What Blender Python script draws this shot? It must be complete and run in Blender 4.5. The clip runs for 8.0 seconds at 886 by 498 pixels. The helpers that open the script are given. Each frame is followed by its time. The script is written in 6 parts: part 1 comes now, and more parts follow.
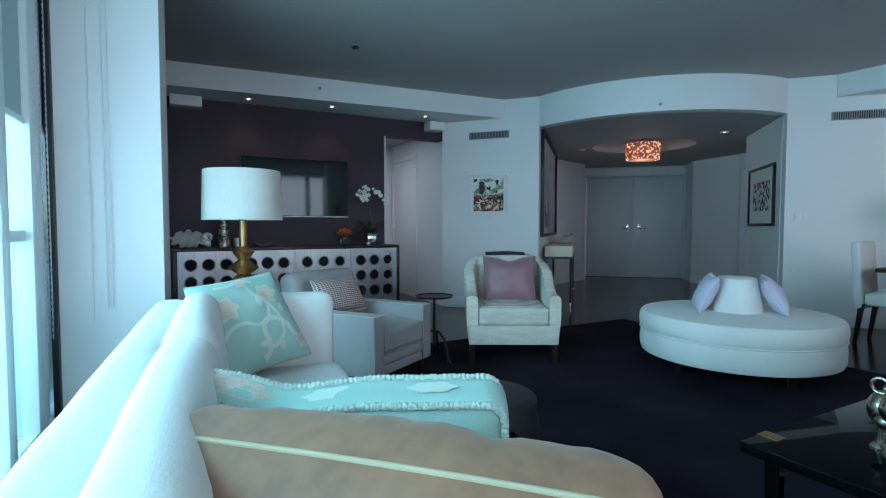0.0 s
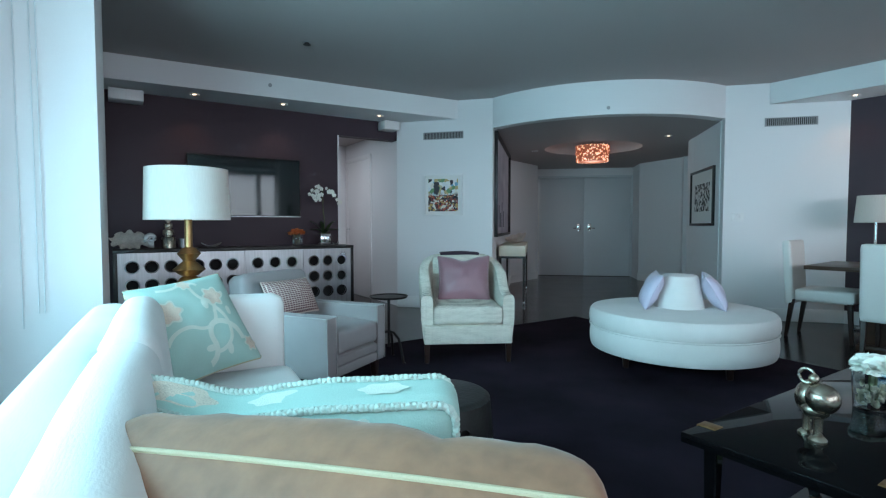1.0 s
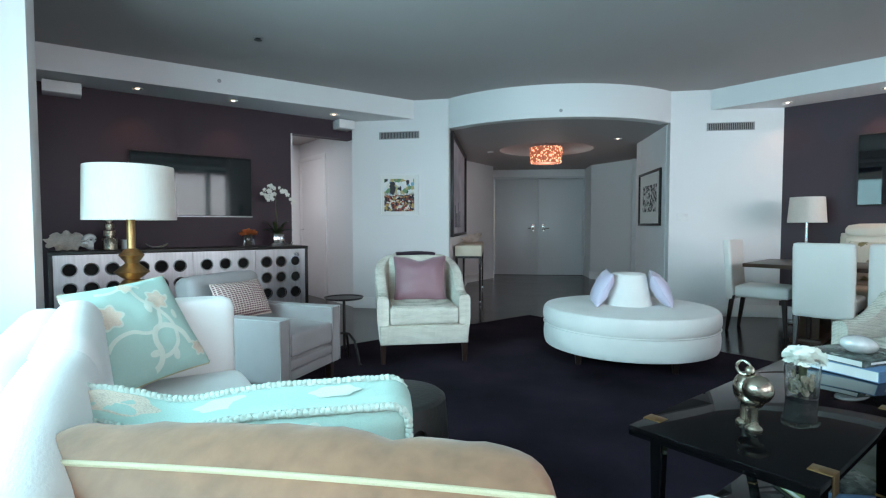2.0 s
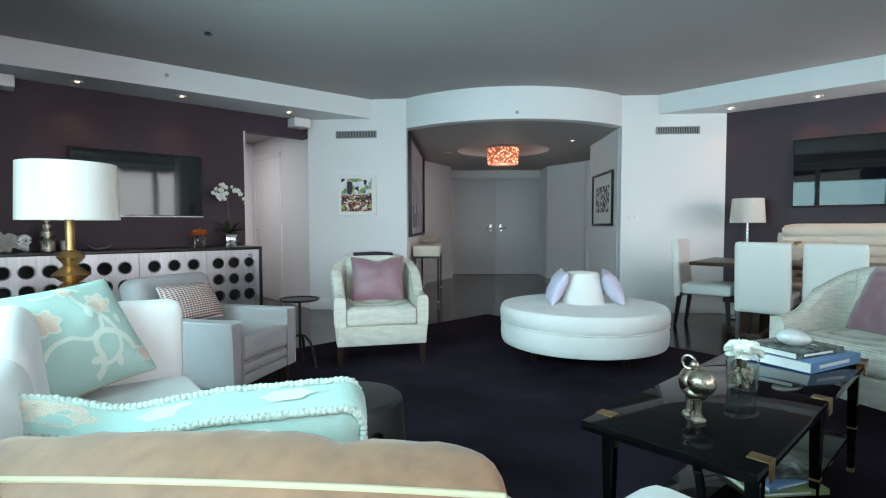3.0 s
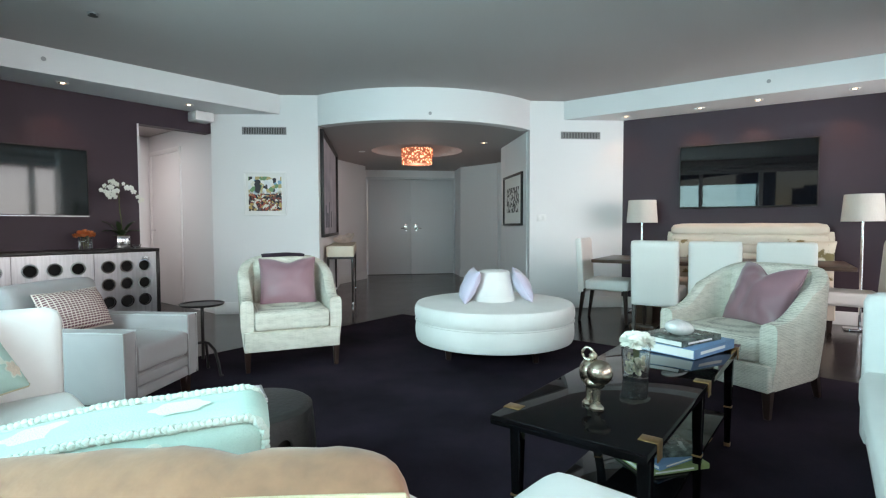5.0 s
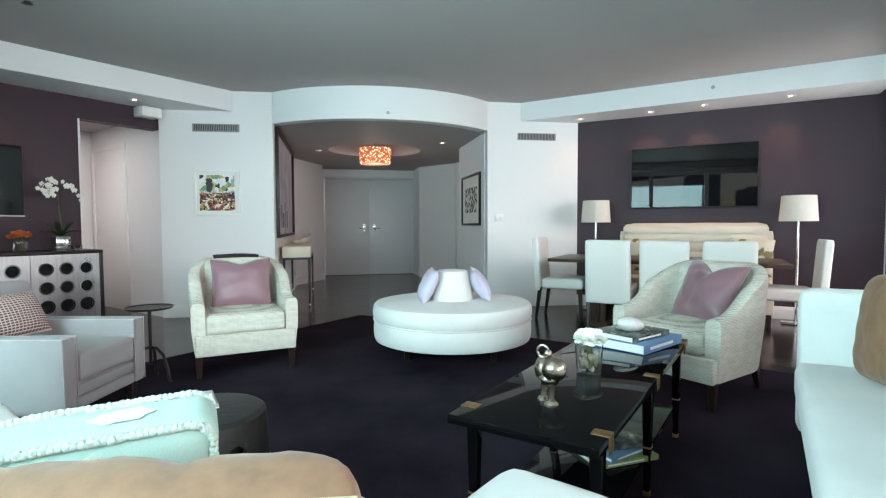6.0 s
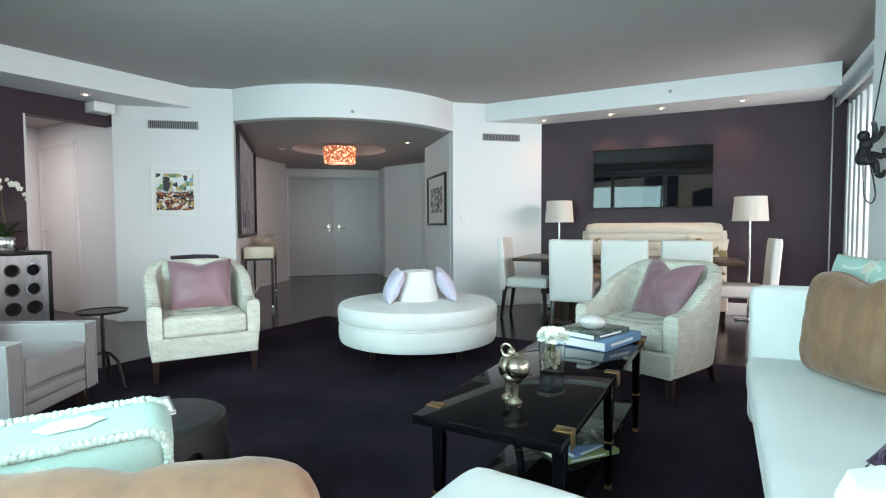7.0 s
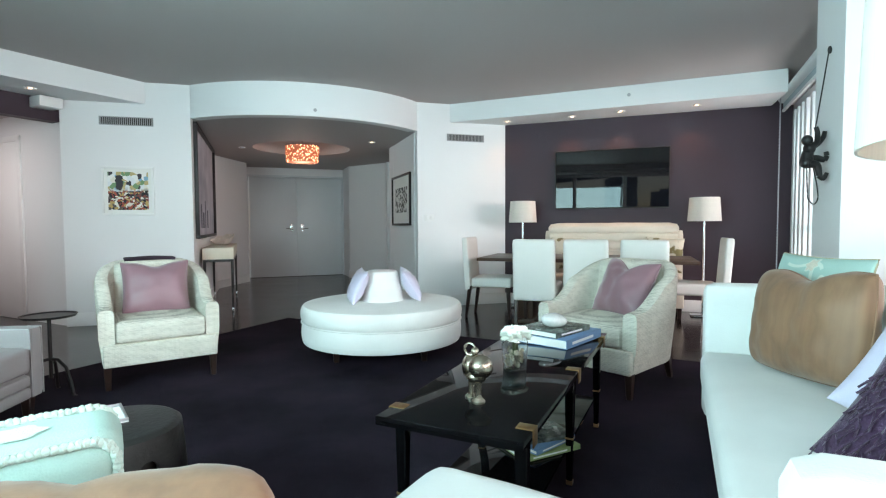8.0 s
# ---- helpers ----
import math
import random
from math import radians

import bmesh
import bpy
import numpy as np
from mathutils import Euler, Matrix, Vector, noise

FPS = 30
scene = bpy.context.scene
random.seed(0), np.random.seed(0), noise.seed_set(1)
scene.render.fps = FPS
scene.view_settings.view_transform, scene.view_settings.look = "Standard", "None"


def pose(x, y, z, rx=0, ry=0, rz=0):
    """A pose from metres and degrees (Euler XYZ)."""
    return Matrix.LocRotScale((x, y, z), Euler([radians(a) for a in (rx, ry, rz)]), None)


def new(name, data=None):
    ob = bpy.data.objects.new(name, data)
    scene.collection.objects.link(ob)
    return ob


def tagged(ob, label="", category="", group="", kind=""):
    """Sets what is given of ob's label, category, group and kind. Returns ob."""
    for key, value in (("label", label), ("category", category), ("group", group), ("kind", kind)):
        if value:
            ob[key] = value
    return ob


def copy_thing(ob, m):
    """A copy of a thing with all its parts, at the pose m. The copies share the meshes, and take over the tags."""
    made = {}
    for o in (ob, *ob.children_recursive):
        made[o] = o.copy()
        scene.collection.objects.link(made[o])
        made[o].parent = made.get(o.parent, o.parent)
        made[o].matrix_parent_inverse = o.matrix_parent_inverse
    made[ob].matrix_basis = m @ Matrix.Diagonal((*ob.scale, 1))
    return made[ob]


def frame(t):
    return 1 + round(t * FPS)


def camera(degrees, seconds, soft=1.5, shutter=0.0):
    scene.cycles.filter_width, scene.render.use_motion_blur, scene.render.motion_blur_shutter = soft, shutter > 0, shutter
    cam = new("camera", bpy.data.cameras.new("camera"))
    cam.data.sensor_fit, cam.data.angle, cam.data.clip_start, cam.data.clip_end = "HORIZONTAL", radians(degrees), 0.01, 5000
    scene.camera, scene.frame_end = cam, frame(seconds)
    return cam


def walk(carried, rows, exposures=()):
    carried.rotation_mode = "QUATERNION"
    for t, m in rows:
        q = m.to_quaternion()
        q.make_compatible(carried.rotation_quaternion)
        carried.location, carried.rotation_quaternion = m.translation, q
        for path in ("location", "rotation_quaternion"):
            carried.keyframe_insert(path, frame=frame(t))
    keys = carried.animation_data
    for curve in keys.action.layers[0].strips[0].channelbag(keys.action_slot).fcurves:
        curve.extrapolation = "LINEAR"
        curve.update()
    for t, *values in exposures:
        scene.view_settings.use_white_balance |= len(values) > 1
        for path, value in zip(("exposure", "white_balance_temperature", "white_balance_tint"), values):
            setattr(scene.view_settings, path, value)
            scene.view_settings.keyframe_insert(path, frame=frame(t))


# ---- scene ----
cam = camera(81.49, 8.0, soft=1.2)
ROWS = [
    (0.0, 0.0, 0.0, 1.05, 15.2, -2.585, -0.012),
    (0.5, 0.0046, 0.0017, 1.05, 12.634, -2.584, 0.007),
    (1.0, 0.009, 0.0031, 1.05, 10.26, -2.581, 0.029),
    (1.5, 0.0134, 0.0043, 1.05, 7.888, -2.58, 0.054),
    (3.0, 0.0266, 0.0068, 1.05, 0.908, -2.563, 0.105),
    (3.5, 0.0307, 0.0072, 1.05, -1.197, -2.572, 0.121),
    (4.0, 0.035, 0.0075, 1.05, -3.456, -2.581, 0.135),
    (4.5, 0.0397, 0.0076, 1.05, -5.908, -2.582, 0.149),
    (6.0, 0.0533, 0.0068, 1.05, -12.96, -2.616, 0.232),
    (6.5, 0.0567, 0.0064, 1.05, -14.763, -2.627, 0.254),
    (7.0, 0.0604, 0.0057, 1.05, -16.709, -2.636, 0.273),
    (7.5, 0.0642, 0.005, 1.05, -18.726, -2.645, 0.293),
    (8.0, 0.0677, 0.0041, 1.05, -20.566, -2.648, 0.312),
]
EXPOSURES = [(0.0, -0.53, 5900, 15), (1.5, 0.04, 6600, 21), (3.0, 0.28, 7200, 25), (4.5, 0.36, 7550, 27), (6.0, 0.60, 7650, 27), (8.0, 0.60, 7650, 27)]
walk(cam, [(t, pose(x, y, z, 90 + pitch, roll, yaw)) for t, x, y, z, yaw, pitch, roll in ROWS], EXPOSURES)

# ---- plan: heights, wall frames ----
CEIL, SOFFIT, LOW = 2.60, 2.37, 2.24
TV_WALL = pose(-4.075, 4.382, 0, 0, 0, 42.73)      # x along the wall, y into it
DINE_WALL = pose(3.27, 6.17, 0, 0, 0, -40.92)
WIN_L = pose(-2.585, 1.977, 0, 0, 0, 130.0)        # x along the glass away from the corner
WIN_R = pose(1.70, 0.0, 0, 0, 0, 45.0)

# ---- world and lights ----
world = bpy.data.worlds.new("sky")
scene.world = world
world.use_nodes = True
wn = world.node_tree
sky = wn.nodes.new("ShaderNodeTexSky")
sky.sky_type = "NISHITA"
sky.sun_disc = False
sky.sun_elevation, sky.sun_rotation = radians(50), radians(200)
wn.nodes["Background"].inputs["Strength"].default_value = 0.12
wn.links.new(sky.outputs[0], wn.nodes["Background"].inputs["Color"])


def area_lamp(name, m, w, h, watts, colour):
    d = bpy.data.lights.new(name, "AREA")
    d.shape, d.size, d.size_y, d.energy, d.color = "RECTANGLE", w, h, watts, colour
    ob = new(name, d)
    ob.matrix_world = m
    return ob


def spot_lamp(name, p, watts, colour, angle=80):
    d = bpy.data.lights.new(name, "SPOT")
    d.energy, d.color, d.spot_size, d.spot_blend, d.shadow_soft_size = watts, colour, radians(angle), 0.6, 0.03
    ob = new(name, d)
    ob.location = p
    return ob


def point_lamp(name, p, watts, colour, r=0.04):
    d = bpy.data.lights.new(name, "POINT")
    d.energy, d.color, d.shadow_soft_size = watts, colour, r
    ob = new(name, d)
    ob.location = p
    return ob


DAY = (0.98, 0.96, 0.985)
TINTED = (0.50, 0.92, 1.0)
WARM = (1.0, 0.62, 0.36)
BLIND, BLIND_L = 2.30, 1.53
# sky light in the window openings beside and behind the camera
area_lamp("window_light_left", WIN_L @ pose(-1.75, 0.5, 1.2, 76, 0, 180), 2.6, 1.7, 135, TINTED)
area_lamp("window_light_right", WIN_R @ pose(0.4, -4.0, 3.0, -76, 0, 180), 9.0, 3.8, 540, DAY)
area_lamp("window_light_right_far", WIN_R @ pose(4.95, -0.30, 1.15, -80, 0, 180), 1.2, 1.9, 26, (0.97, 0.98, 1.0))
# unseen lamp added under the passage ceiling to brighten the passage
area_lamp("passage_fill_light", TV_WALL @ pose(2.0, 0.9, 2.29), 0.5, 0.5, 11, (0.90, 0.97, 1.0))
for dx, watts in ((0.10, 3), (0.85, 7), (1.43, 7), (2.23, 6)):
    spot_lamp("downlight_beam", (DINE_WALL @ pose(dx, -0.2, SOFFIT - 0.03)).translation, watts, WARM, 95)
for dx in (0.7, 1.58):
    spot_lamp("downlight_beam", (TV_WALL @ pose(dx, -0.22, SOFFIT - 0.03)).translation, 4, WARM, 95)

# ---- materials ----


def nodes_of(name, rough, metal, spec=0.5):
    m = bpy.data.materials.new(name)
    m.use_nodes = True
    t = m.node_tree
    b = t.nodes["Principled BSDF"]
    b.inputs["Roughness"].default_value, b.inputs["Metallic"].default_value = rough, metal
    b.inputs["Specular IOR Level"].default_value = spec
    return m, t, b


def link(t, a, b):
    t.links.new(a, b)


def ramp_node(t, fac, stops):
    r = t.nodes.new("ShaderNodeValToRGB")
    while len(r.color_ramp.elements) < len(stops):
        r.color_ramp.elements.new(0.5)
    for e, (p, c) in zip(r.color_ramp.elements, stops):
        e.position, e.color = p, (*c, 1)
    link(t, fac, r.inputs["Fac"])
    return r


def tex(t, kind, scale, detail=3, stretch=None, coords="Object", rot=None):
    n = t.nodes.new(kind)
    n.inputs["Scale"].default_value = scale
    if "Detail" in n.inputs:
        n.inputs["Detail"].default_value = detail
    tc = t.nodes.new("ShaderNodeTexCoord")
    out = tc.outputs[coords]
    if stretch or rot:
        mp = t.nodes.new("ShaderNodeMapping")
        mp.inputs["Scale"].default_value = stretch or (1, 1, 1)
        if rot:
            mp.inputs["Rotation"].default_value = [radians(a) for a in rot]
        link(t, out, mp.inputs["Vector"])
        out = mp.outputs[0]
    link(t, out, n.inputs["Vector"])
    return n


def bump(t, b, fac, strength, dist=0.01):
    n = t.nodes.new("ShaderNodeBump")
    n.inputs["Strength"].default_value, n.inputs["Distance"].default_value = strength, dist
    link(t, fac, n.inputs["Height"])
    link(t, n.outputs[0], b.inputs["Normal"])
    return n


def mixed(c, k):
    return tuple(min(1.0, v * k) for v in c)


def surface(name, c, rough, metal=0.0, big=1.5, fine=60.0, vary=0.06, relief=0.1, spec=0.5, stretch=None, sheen=0.0, coat=0.0):
    """Colour with stains at one scale, grain and relief at a finer one."""
    m, t, b = nodes_of(name, rough, metal, spec)
    n1 = tex(t, "ShaderNodeTexNoise", big, 4)
    n2 = tex(t, "ShaderNodeTexNoise", fine, 3, stretch)
    mx = t.nodes.new("ShaderNodeMath")
    mx.operation = "MULTIPLY_ADD"
    mx.inputs[1].default_value = 0.5
    link(t, n1.outputs["Fac"], mx.inputs[0])
    hm = t.nodes.new("ShaderNodeMath")
    hm.operation = "MULTIPLY"
    hm.inputs[1].default_value = 0.5
    link(t, n2.outputs["Fac"], hm.inputs[0])
    link(t, hm.outputs[0], mx.inputs[2])
    r = ramp_node(t, mx.outputs[0], [(0.3, mixed(c, 1 - vary)), (0.7, mixed(c, 1 + vary))])
    link(t, r.outputs[0], b.inputs["Base Color"])
    rr = t.nodes.new("ShaderNodeMapRange")
    rr.inputs["To Min"].default_value, rr.inputs["To Max"].default_value = max(0.0, rough - min(0.08, 0.5 * rough)), min(1.0, rough + min(0.08, 0.5 * rough))
    link(t, n1.outputs["Fac"], rr.inputs["Value"])
    link(t, rr.outputs[0], b.inputs["Roughness"])
    if relief:
        bump(t, b, n2.outputs["Fac"], relief, 0.004)
    b.inputs["Sheen Weight"].default_value = sheen
    b.inputs["Coat Weight"].default_value = coat
    return m


def weave(name, c, rough=0.9, scale=260.0, relief=0.25, vary=0.06):
    """Plain woven upholstery: crossing threads and a soft unevenness."""
    m, t, b = nodes_of(name, rough, 0, 0.25)
    wx = tex(t, "ShaderNodeTexNoise", scale, 2, (1, 0.25, 1))
    wy = tex(t, "ShaderNodeTexNoise", scale, 2, (0.25, 1, 0.25))
    ad = t.nodes.new("ShaderNodeMath")
    ad.operation = "ADD"
    link(t, wx.outputs["Fac"], ad.inputs[0])
    link(t, wy.outputs["Fac"], ad.inputs[1])
    n1 = tex(t, "ShaderNodeTexNoise", 3.0, 4)
    r = ramp_node(t, n1.outputs["Fac"], [(0.3, mixed(c, 1 - vary)), (0.7, mixed(c, 1 + vary))])
    link(t, r.outputs[0], b.inputs["Base Color"])
    bump(t, b, ad.outputs[0], relief, 0.002)
    b.inputs["Sheen Weight"].default_value = 0.15
    return m


def streaked(name, base, line, scale, stretch, lo=0.56, hi=0.66, rough=0.9):
    """Cream upholstery with broken dark slub lines."""
    m, t, b = nodes_of(name, rough, 0, 0.2)
    n1 = tex(t, "ShaderNodeTexNoise", scale, 3, stretch)
    n2 = tex(t, "ShaderNodeTexNoise", scale * 1.3, 2, (stretch[2], stretch[1], stretch[0]))
    mx = t.nodes.new("ShaderNodeMath")
    mx.operation = "MAXIMUM"
    link(t, n1.outputs["Fac"], mx.inputs[0])
    sb = t.nodes.new("ShaderNodeMath")
    sb.operation = "SUBTRACT"
    sb.inputs[1].default_value = 0.09
    link(t, n2.outputs["Fac"], sb.inputs[0])
    link(t, sb.outputs[0], mx.inputs[1])
    r = ramp_node(t, mx.outputs[0], [(lo, base), (hi, line)])
    link(t, r.outputs[0], b.inputs["Base Color"])
    bump(t, b, mx.outputs[0], 0.25, 0.003)
    return m


def glowing(name, c, strength, base=(0.8, 0.8, 0.78)):
    m, t, b = nodes_of(name, 0.7, 0)
    b.inputs["Base Color"].default_value = (*base, 1)
    b.inputs["Emission Color"].default_value = (*c, 1)
    b.inputs["Emission Strength"].default_value = strength
    return m


def clear_glass(name, c=(0.95, 0.98, 0.98), rough=0.0, ior=1.45):
    m, t, b = nodes_of(name, rough, 0)
    b.inputs["Base Color"].default_value = (*c, 1)
    b.inputs["Transmission Weight"].default_value, b.inputs["IOR"].default_value = 1.0, ior
    return m


def shade_cloth(name, c):
    """Lampshade linen that lets light through."""
    m, t, b = nodes_of(name, 0.9, 0, 0.1)
    n = tex(t, "ShaderNodeTexNoise", 220, 2, (1, 1, 0.1))
    r = ramp_node(t, n.outputs["Fac"], [(0.3, mixed(c, 0.94)), (0.7, c)])
    link(t, r.outputs[0], b.inputs["Base Color"])
    bump(t, b, n.outputs["Fac"], 0.1, 0.002)
    tr = t.nodes.new("ShaderNodeBsdfTranslucent")
    link(t, r.outputs[0], tr.inputs["Color"])
    mx = t.nodes.new("ShaderNodeMixShader")
    mx.inputs[0].default_value = 0.35
    link(t, b.outputs[0], mx.inputs[1])
    link(t, tr.outputs[0], mx.inputs[2])
    link(t, mx.outputs[0], t.nodes["Material Output"].inputs["Surface"])
    return m


def ribbed(name, base, line, pitch):
    """Cream cloth with fine wavy horizontal ribs, broken here and there, and faint upright threads."""
    m, t, b = nodes_of(name, 0.9, 0, 0.2)
    w = tex(t, "ShaderNodeTexWave", 0.314 / pitch, 2)
    w.bands_direction = "Z"
    w.inputs["Distortion"].default_value, w.inputs["Detail Scale"].default_value = 3.5, 1.6
    n = tex(t, "ShaderNodeTexNoise", 34, 3, (0.35, 0.35, 1.4))
    up = tex(t, "ShaderNodeTexNoise", 30, 2, (4.0, 4.0, 0.15))
    mx = t.nodes.new("ShaderNodeMath")
    mx.operation = "MULTIPLY"
    link(t, w.outputs["Fac"], mx.inputs[0])
    link(t, n.outputs["Fac"], mx.inputs[1])
    ad = t.nodes.new("ShaderNodeMath")
    ad.operation = "MULTIPLY_ADD"
    ad.inputs[1].default_value = 0.35
    link(t, up.outputs["Fac"], ad.inputs[0])
    link(t, mx.outputs[0], ad.inputs[2])
    r = ramp_node(t, ad.outputs[0], [(0.30, base), (0.75, line)])
    link(t, r.outputs[0], b.inputs["Base Color"])
    bump(t, b, ad.outputs[0], 0.5, 0.004)
    return m


M_WHITE = surface("white wall paint", (0.78, 0.78, 0.79), 0.6, big=0.8, fine=180, vary=0.02, relief=0.05, spec=0.3)
# ceilings: weak warm floor-bounce light is put into this grey
M_CEIL = surface("ceiling paint dimmed for bounce light", (0.46, 0.42, 0.412), 0.7, big=0.5, fine=150, vary=0.02, relief=0.05, spec=0.2)
M_PLUM = surface("aubergine wall paint", (0.046, 0.0275, 0.040), 0.55, big=1.2, fine=140, vary=0.08, relief=0.06, spec=0.35)
M_TRIM = surface("white gloss trim", (0.8, 0.8, 0.8), 0.35, big=2, fine=90, vary=0.02, relief=0.02)
M_DOOR = surface("grey-white door paint", (0.62, 0.65, 0.67), 0.4, big=1.5, fine=120, vary=0.02, relief=0.02)
M_RUG = surface("plum wool rug pile", (0.0225, 0.0165, 0.0255), 0.95, big=1.8, fine=300, vary=0.9, relief=0.7, spec=0.05)
M_WSOFA = weave("white woven sofa cloth", (0.70, 0.71, 0.70))
M_OTT = weave("white ottoman cloth", (0.76, 0.76, 0.74))
M_GREY = weave("grey upholstery", (0.31, 0.30, 0.305), scale=200)
M_GREYPIPE = weave("pale grey piping", (0.42, 0.42, 0.43))
M_TUB = ribbed("cream ribbed weave", (0.72, 0.69, 0.61), (0.43, 0.405, 0.35), 0.0078)
M_DINE = surface("white leather", (0.76, 0.75, 0.72), 0.45, big=3, fine=160, vary=0.03, relief=0.08)
M_CREAM = weave("cream banquette cloth", (0.72, 0.64, 0.55))
M_MAUVE = surface("mauve satin", (0.25, 0.125, 0.15), 0.40, big=5, fine=300, vary=0.08, relief=0.1, sheen=0.4)
M_LILAC = surface("lilac silk", (0.55, 0.52, 0.66), 0.45, big=6, fine=240, vary=0.06, relief=0.1, sheen=0.3)
M_BROWN = surface("tan raw silk", (0.235, 0.118, 0.066), 0.6, big=5, fine=34, vary=0.30, relief=0.3, stretch=(1, 1, 0.05), sheen=0.15)
M_PIPE = surface("cream cord piping", (0.44, 0.39, 0.26), 0.8, big=9, fine=500, vary=0.08, relief=0.3)
M_TEAL = surface("pale aqua linen", (0.34, 0.51, 0.465), 0.85, big=4, fine=320, vary=0.06, relief=0.25, spec=0.2)
M_MOTIF = surface("white embroidered motif", (0.56, 0.64, 0.57), 0.9, big=6, fine=350, vary=0.08, relief=0.5, spec=0.2)
M_CORAL = surface("sand coral stitch", (0.60, 0.52, 0.43), 0.9, big=20, fine=260, vary=0.25, relief=0.7, spec=0.2)
M_FRINGE = surface("cream and aqua ruffle", (0.46, 0.57, 0.52), 0.9, big=30, fine=300, vary=0.15, relief=0.4, spec=0.2)
M_PURPLE = surface("deep purple knit", (0.05, 0.018, 0.055), 0.85, big=12, fine=160, vary=0.3, relief=0.8, sheen=0.3)
M_PLUMWOOL = surface("plum wool throw", (0.025, 0.012, 0.025), 0.9, big=6, fine=200, vary=0.2, relief=0.5)
M_LEG = surface("dark walnut leg", (0.022, 0.0095, 0.007), 0.35, big=4, fine=40, vary=0.25, relief=0.1, stretch=(1, 1, 0.15))
M_WOOD = surface("dark walnut table wood", (0.060, 0.030, 0.018), 0.35, big=3, fine=30, vary=0.3, relief=0.1, stretch=(0.1, 1, 1))
M_LACQ = surface("black lacquer", (0.003, 0.003, 0.0035), 0.03, big=2, fine=30, vary=0.2, relief=0.0, spec=0.13)
M_BLACK = surface("satin black", (0.012, 0.012, 0.013), 0.4, big=3, fine=80, vary=0.2, relief=0.05)
# stands for the shade seen through holes
M_HOLE = surface("near-black hollow shade", (0.004, 0.004, 0.004), 0.8, vary=0.1, relief=0)
M_STEEL = surface("brushed steel", (0.50, 0.51, 0.53), 0.30, 1.0, big=2.5, fine=70, vary=0.22, relief=0.12, stretch=(1, 1, 0.05))
M_CHROME = surface("polished chrome", (0.75, 0.75, 0.76), 0.08, 1.0, vary=0.03, relief=0)
M_BRASS = surface("aged brass", (0.44, 0.265, 0.12), 0.36, 1.0, big=14, fine=90, vary=0.2, relief=0.05)
M_CLIP = surface("browned brass", (0.30, 0.17, 0.075), 0.42, 1.0, big=14, fine=90, vary=0.25, relief=0.05)
M_BRONZE = surface("antique silver bronze", (0.44, 0.385, 0.31), 0.27, 1.0, big=12, fine=70, vary=0.2, relief=0.05)
M_SCREEN = surface("television glass", (0.003, 0.003, 0.004), 0.05, vary=0.1, relief=0, spec=0.65)
M_GLOSS = surface("glossy screen glass", (0.003, 0.003, 0.004), 0.02, vary=0.1, relief=0, spec=0.4)
M_PAPER = surface("white paper mount", (0.78, 0.78, 0.76), 0.8, vary=0.02, relief=0.02)
M_STONE = surface("charcoal stoneware", (0.011, 0.012, 0.012), 0.45, big=6, fine=60, vary=0.25, relief=0.4)
M_GLASS = clear_glass("clear glass")
M_PANE = clear_glass("window glass", (0.75, 0.92, 0.96), ior=1.1)
M_SHADE = shade_cloth("white linen shade", (0.82, 0.80, 0.76))
M_SHELL = surface("chalky shell", (0.76, 0.72, 0.66), 0.6, big=18, fine=90, vary=0.2, relief=0.5)
M_PEARL = surface("pearly shell", (0.72, 0.74, 0.74), 0.2, 0.35, big=14, fine=50, vary=0.12, relief=0.2)
M_PETAL = surface("white petals", (0.80, 0.82, 0.76), 0.7, big=20, fine=120, vary=0.05, relief=0.2)
M_ROSE = surface("orange roses", (0.62, 0.17, 0.05), 0.7, big=24, fine=140, vary=0.3, relief=0.3)
M_LEAF = surface("green leaf", (0.035, 0.085, 0.03), 0.45, big=12, fine=60, vary=0.3, relief=0.2)
M_STEM = surface("green stem", (0.09, 0.11, 0.04), 0.6, vary=0.2)
M_CONSOLE = surface("bleached shagreen", (0.62, 0.57, 0.46), 0.45, big=8, fine=140, vary=0.08, relief=0.15)
M_BLIND = surface("grey screen blind", (0.40, 0.50, 0.55), 0.8, big=1, fine=500, vary=0.04, relief=0.1)
M_ALU = surface("white aluminium frame", (0.72, 0.76, 0.78), 0.35, big=2, fine=90, vary=0.03, relief=0.02)
M_BULB = glowing("warm lamp", (1.0, 0.72, 0.45), 6.0)
M_GAP = surface("dark vent slot", (0.02, 0.02, 0.02), 0.8, vary=0.1, relief=0)
M_VENT = surface("grey vent metal", (0.36, 0.36, 0.37), 0.5, vary=0.05, relief=0.02)


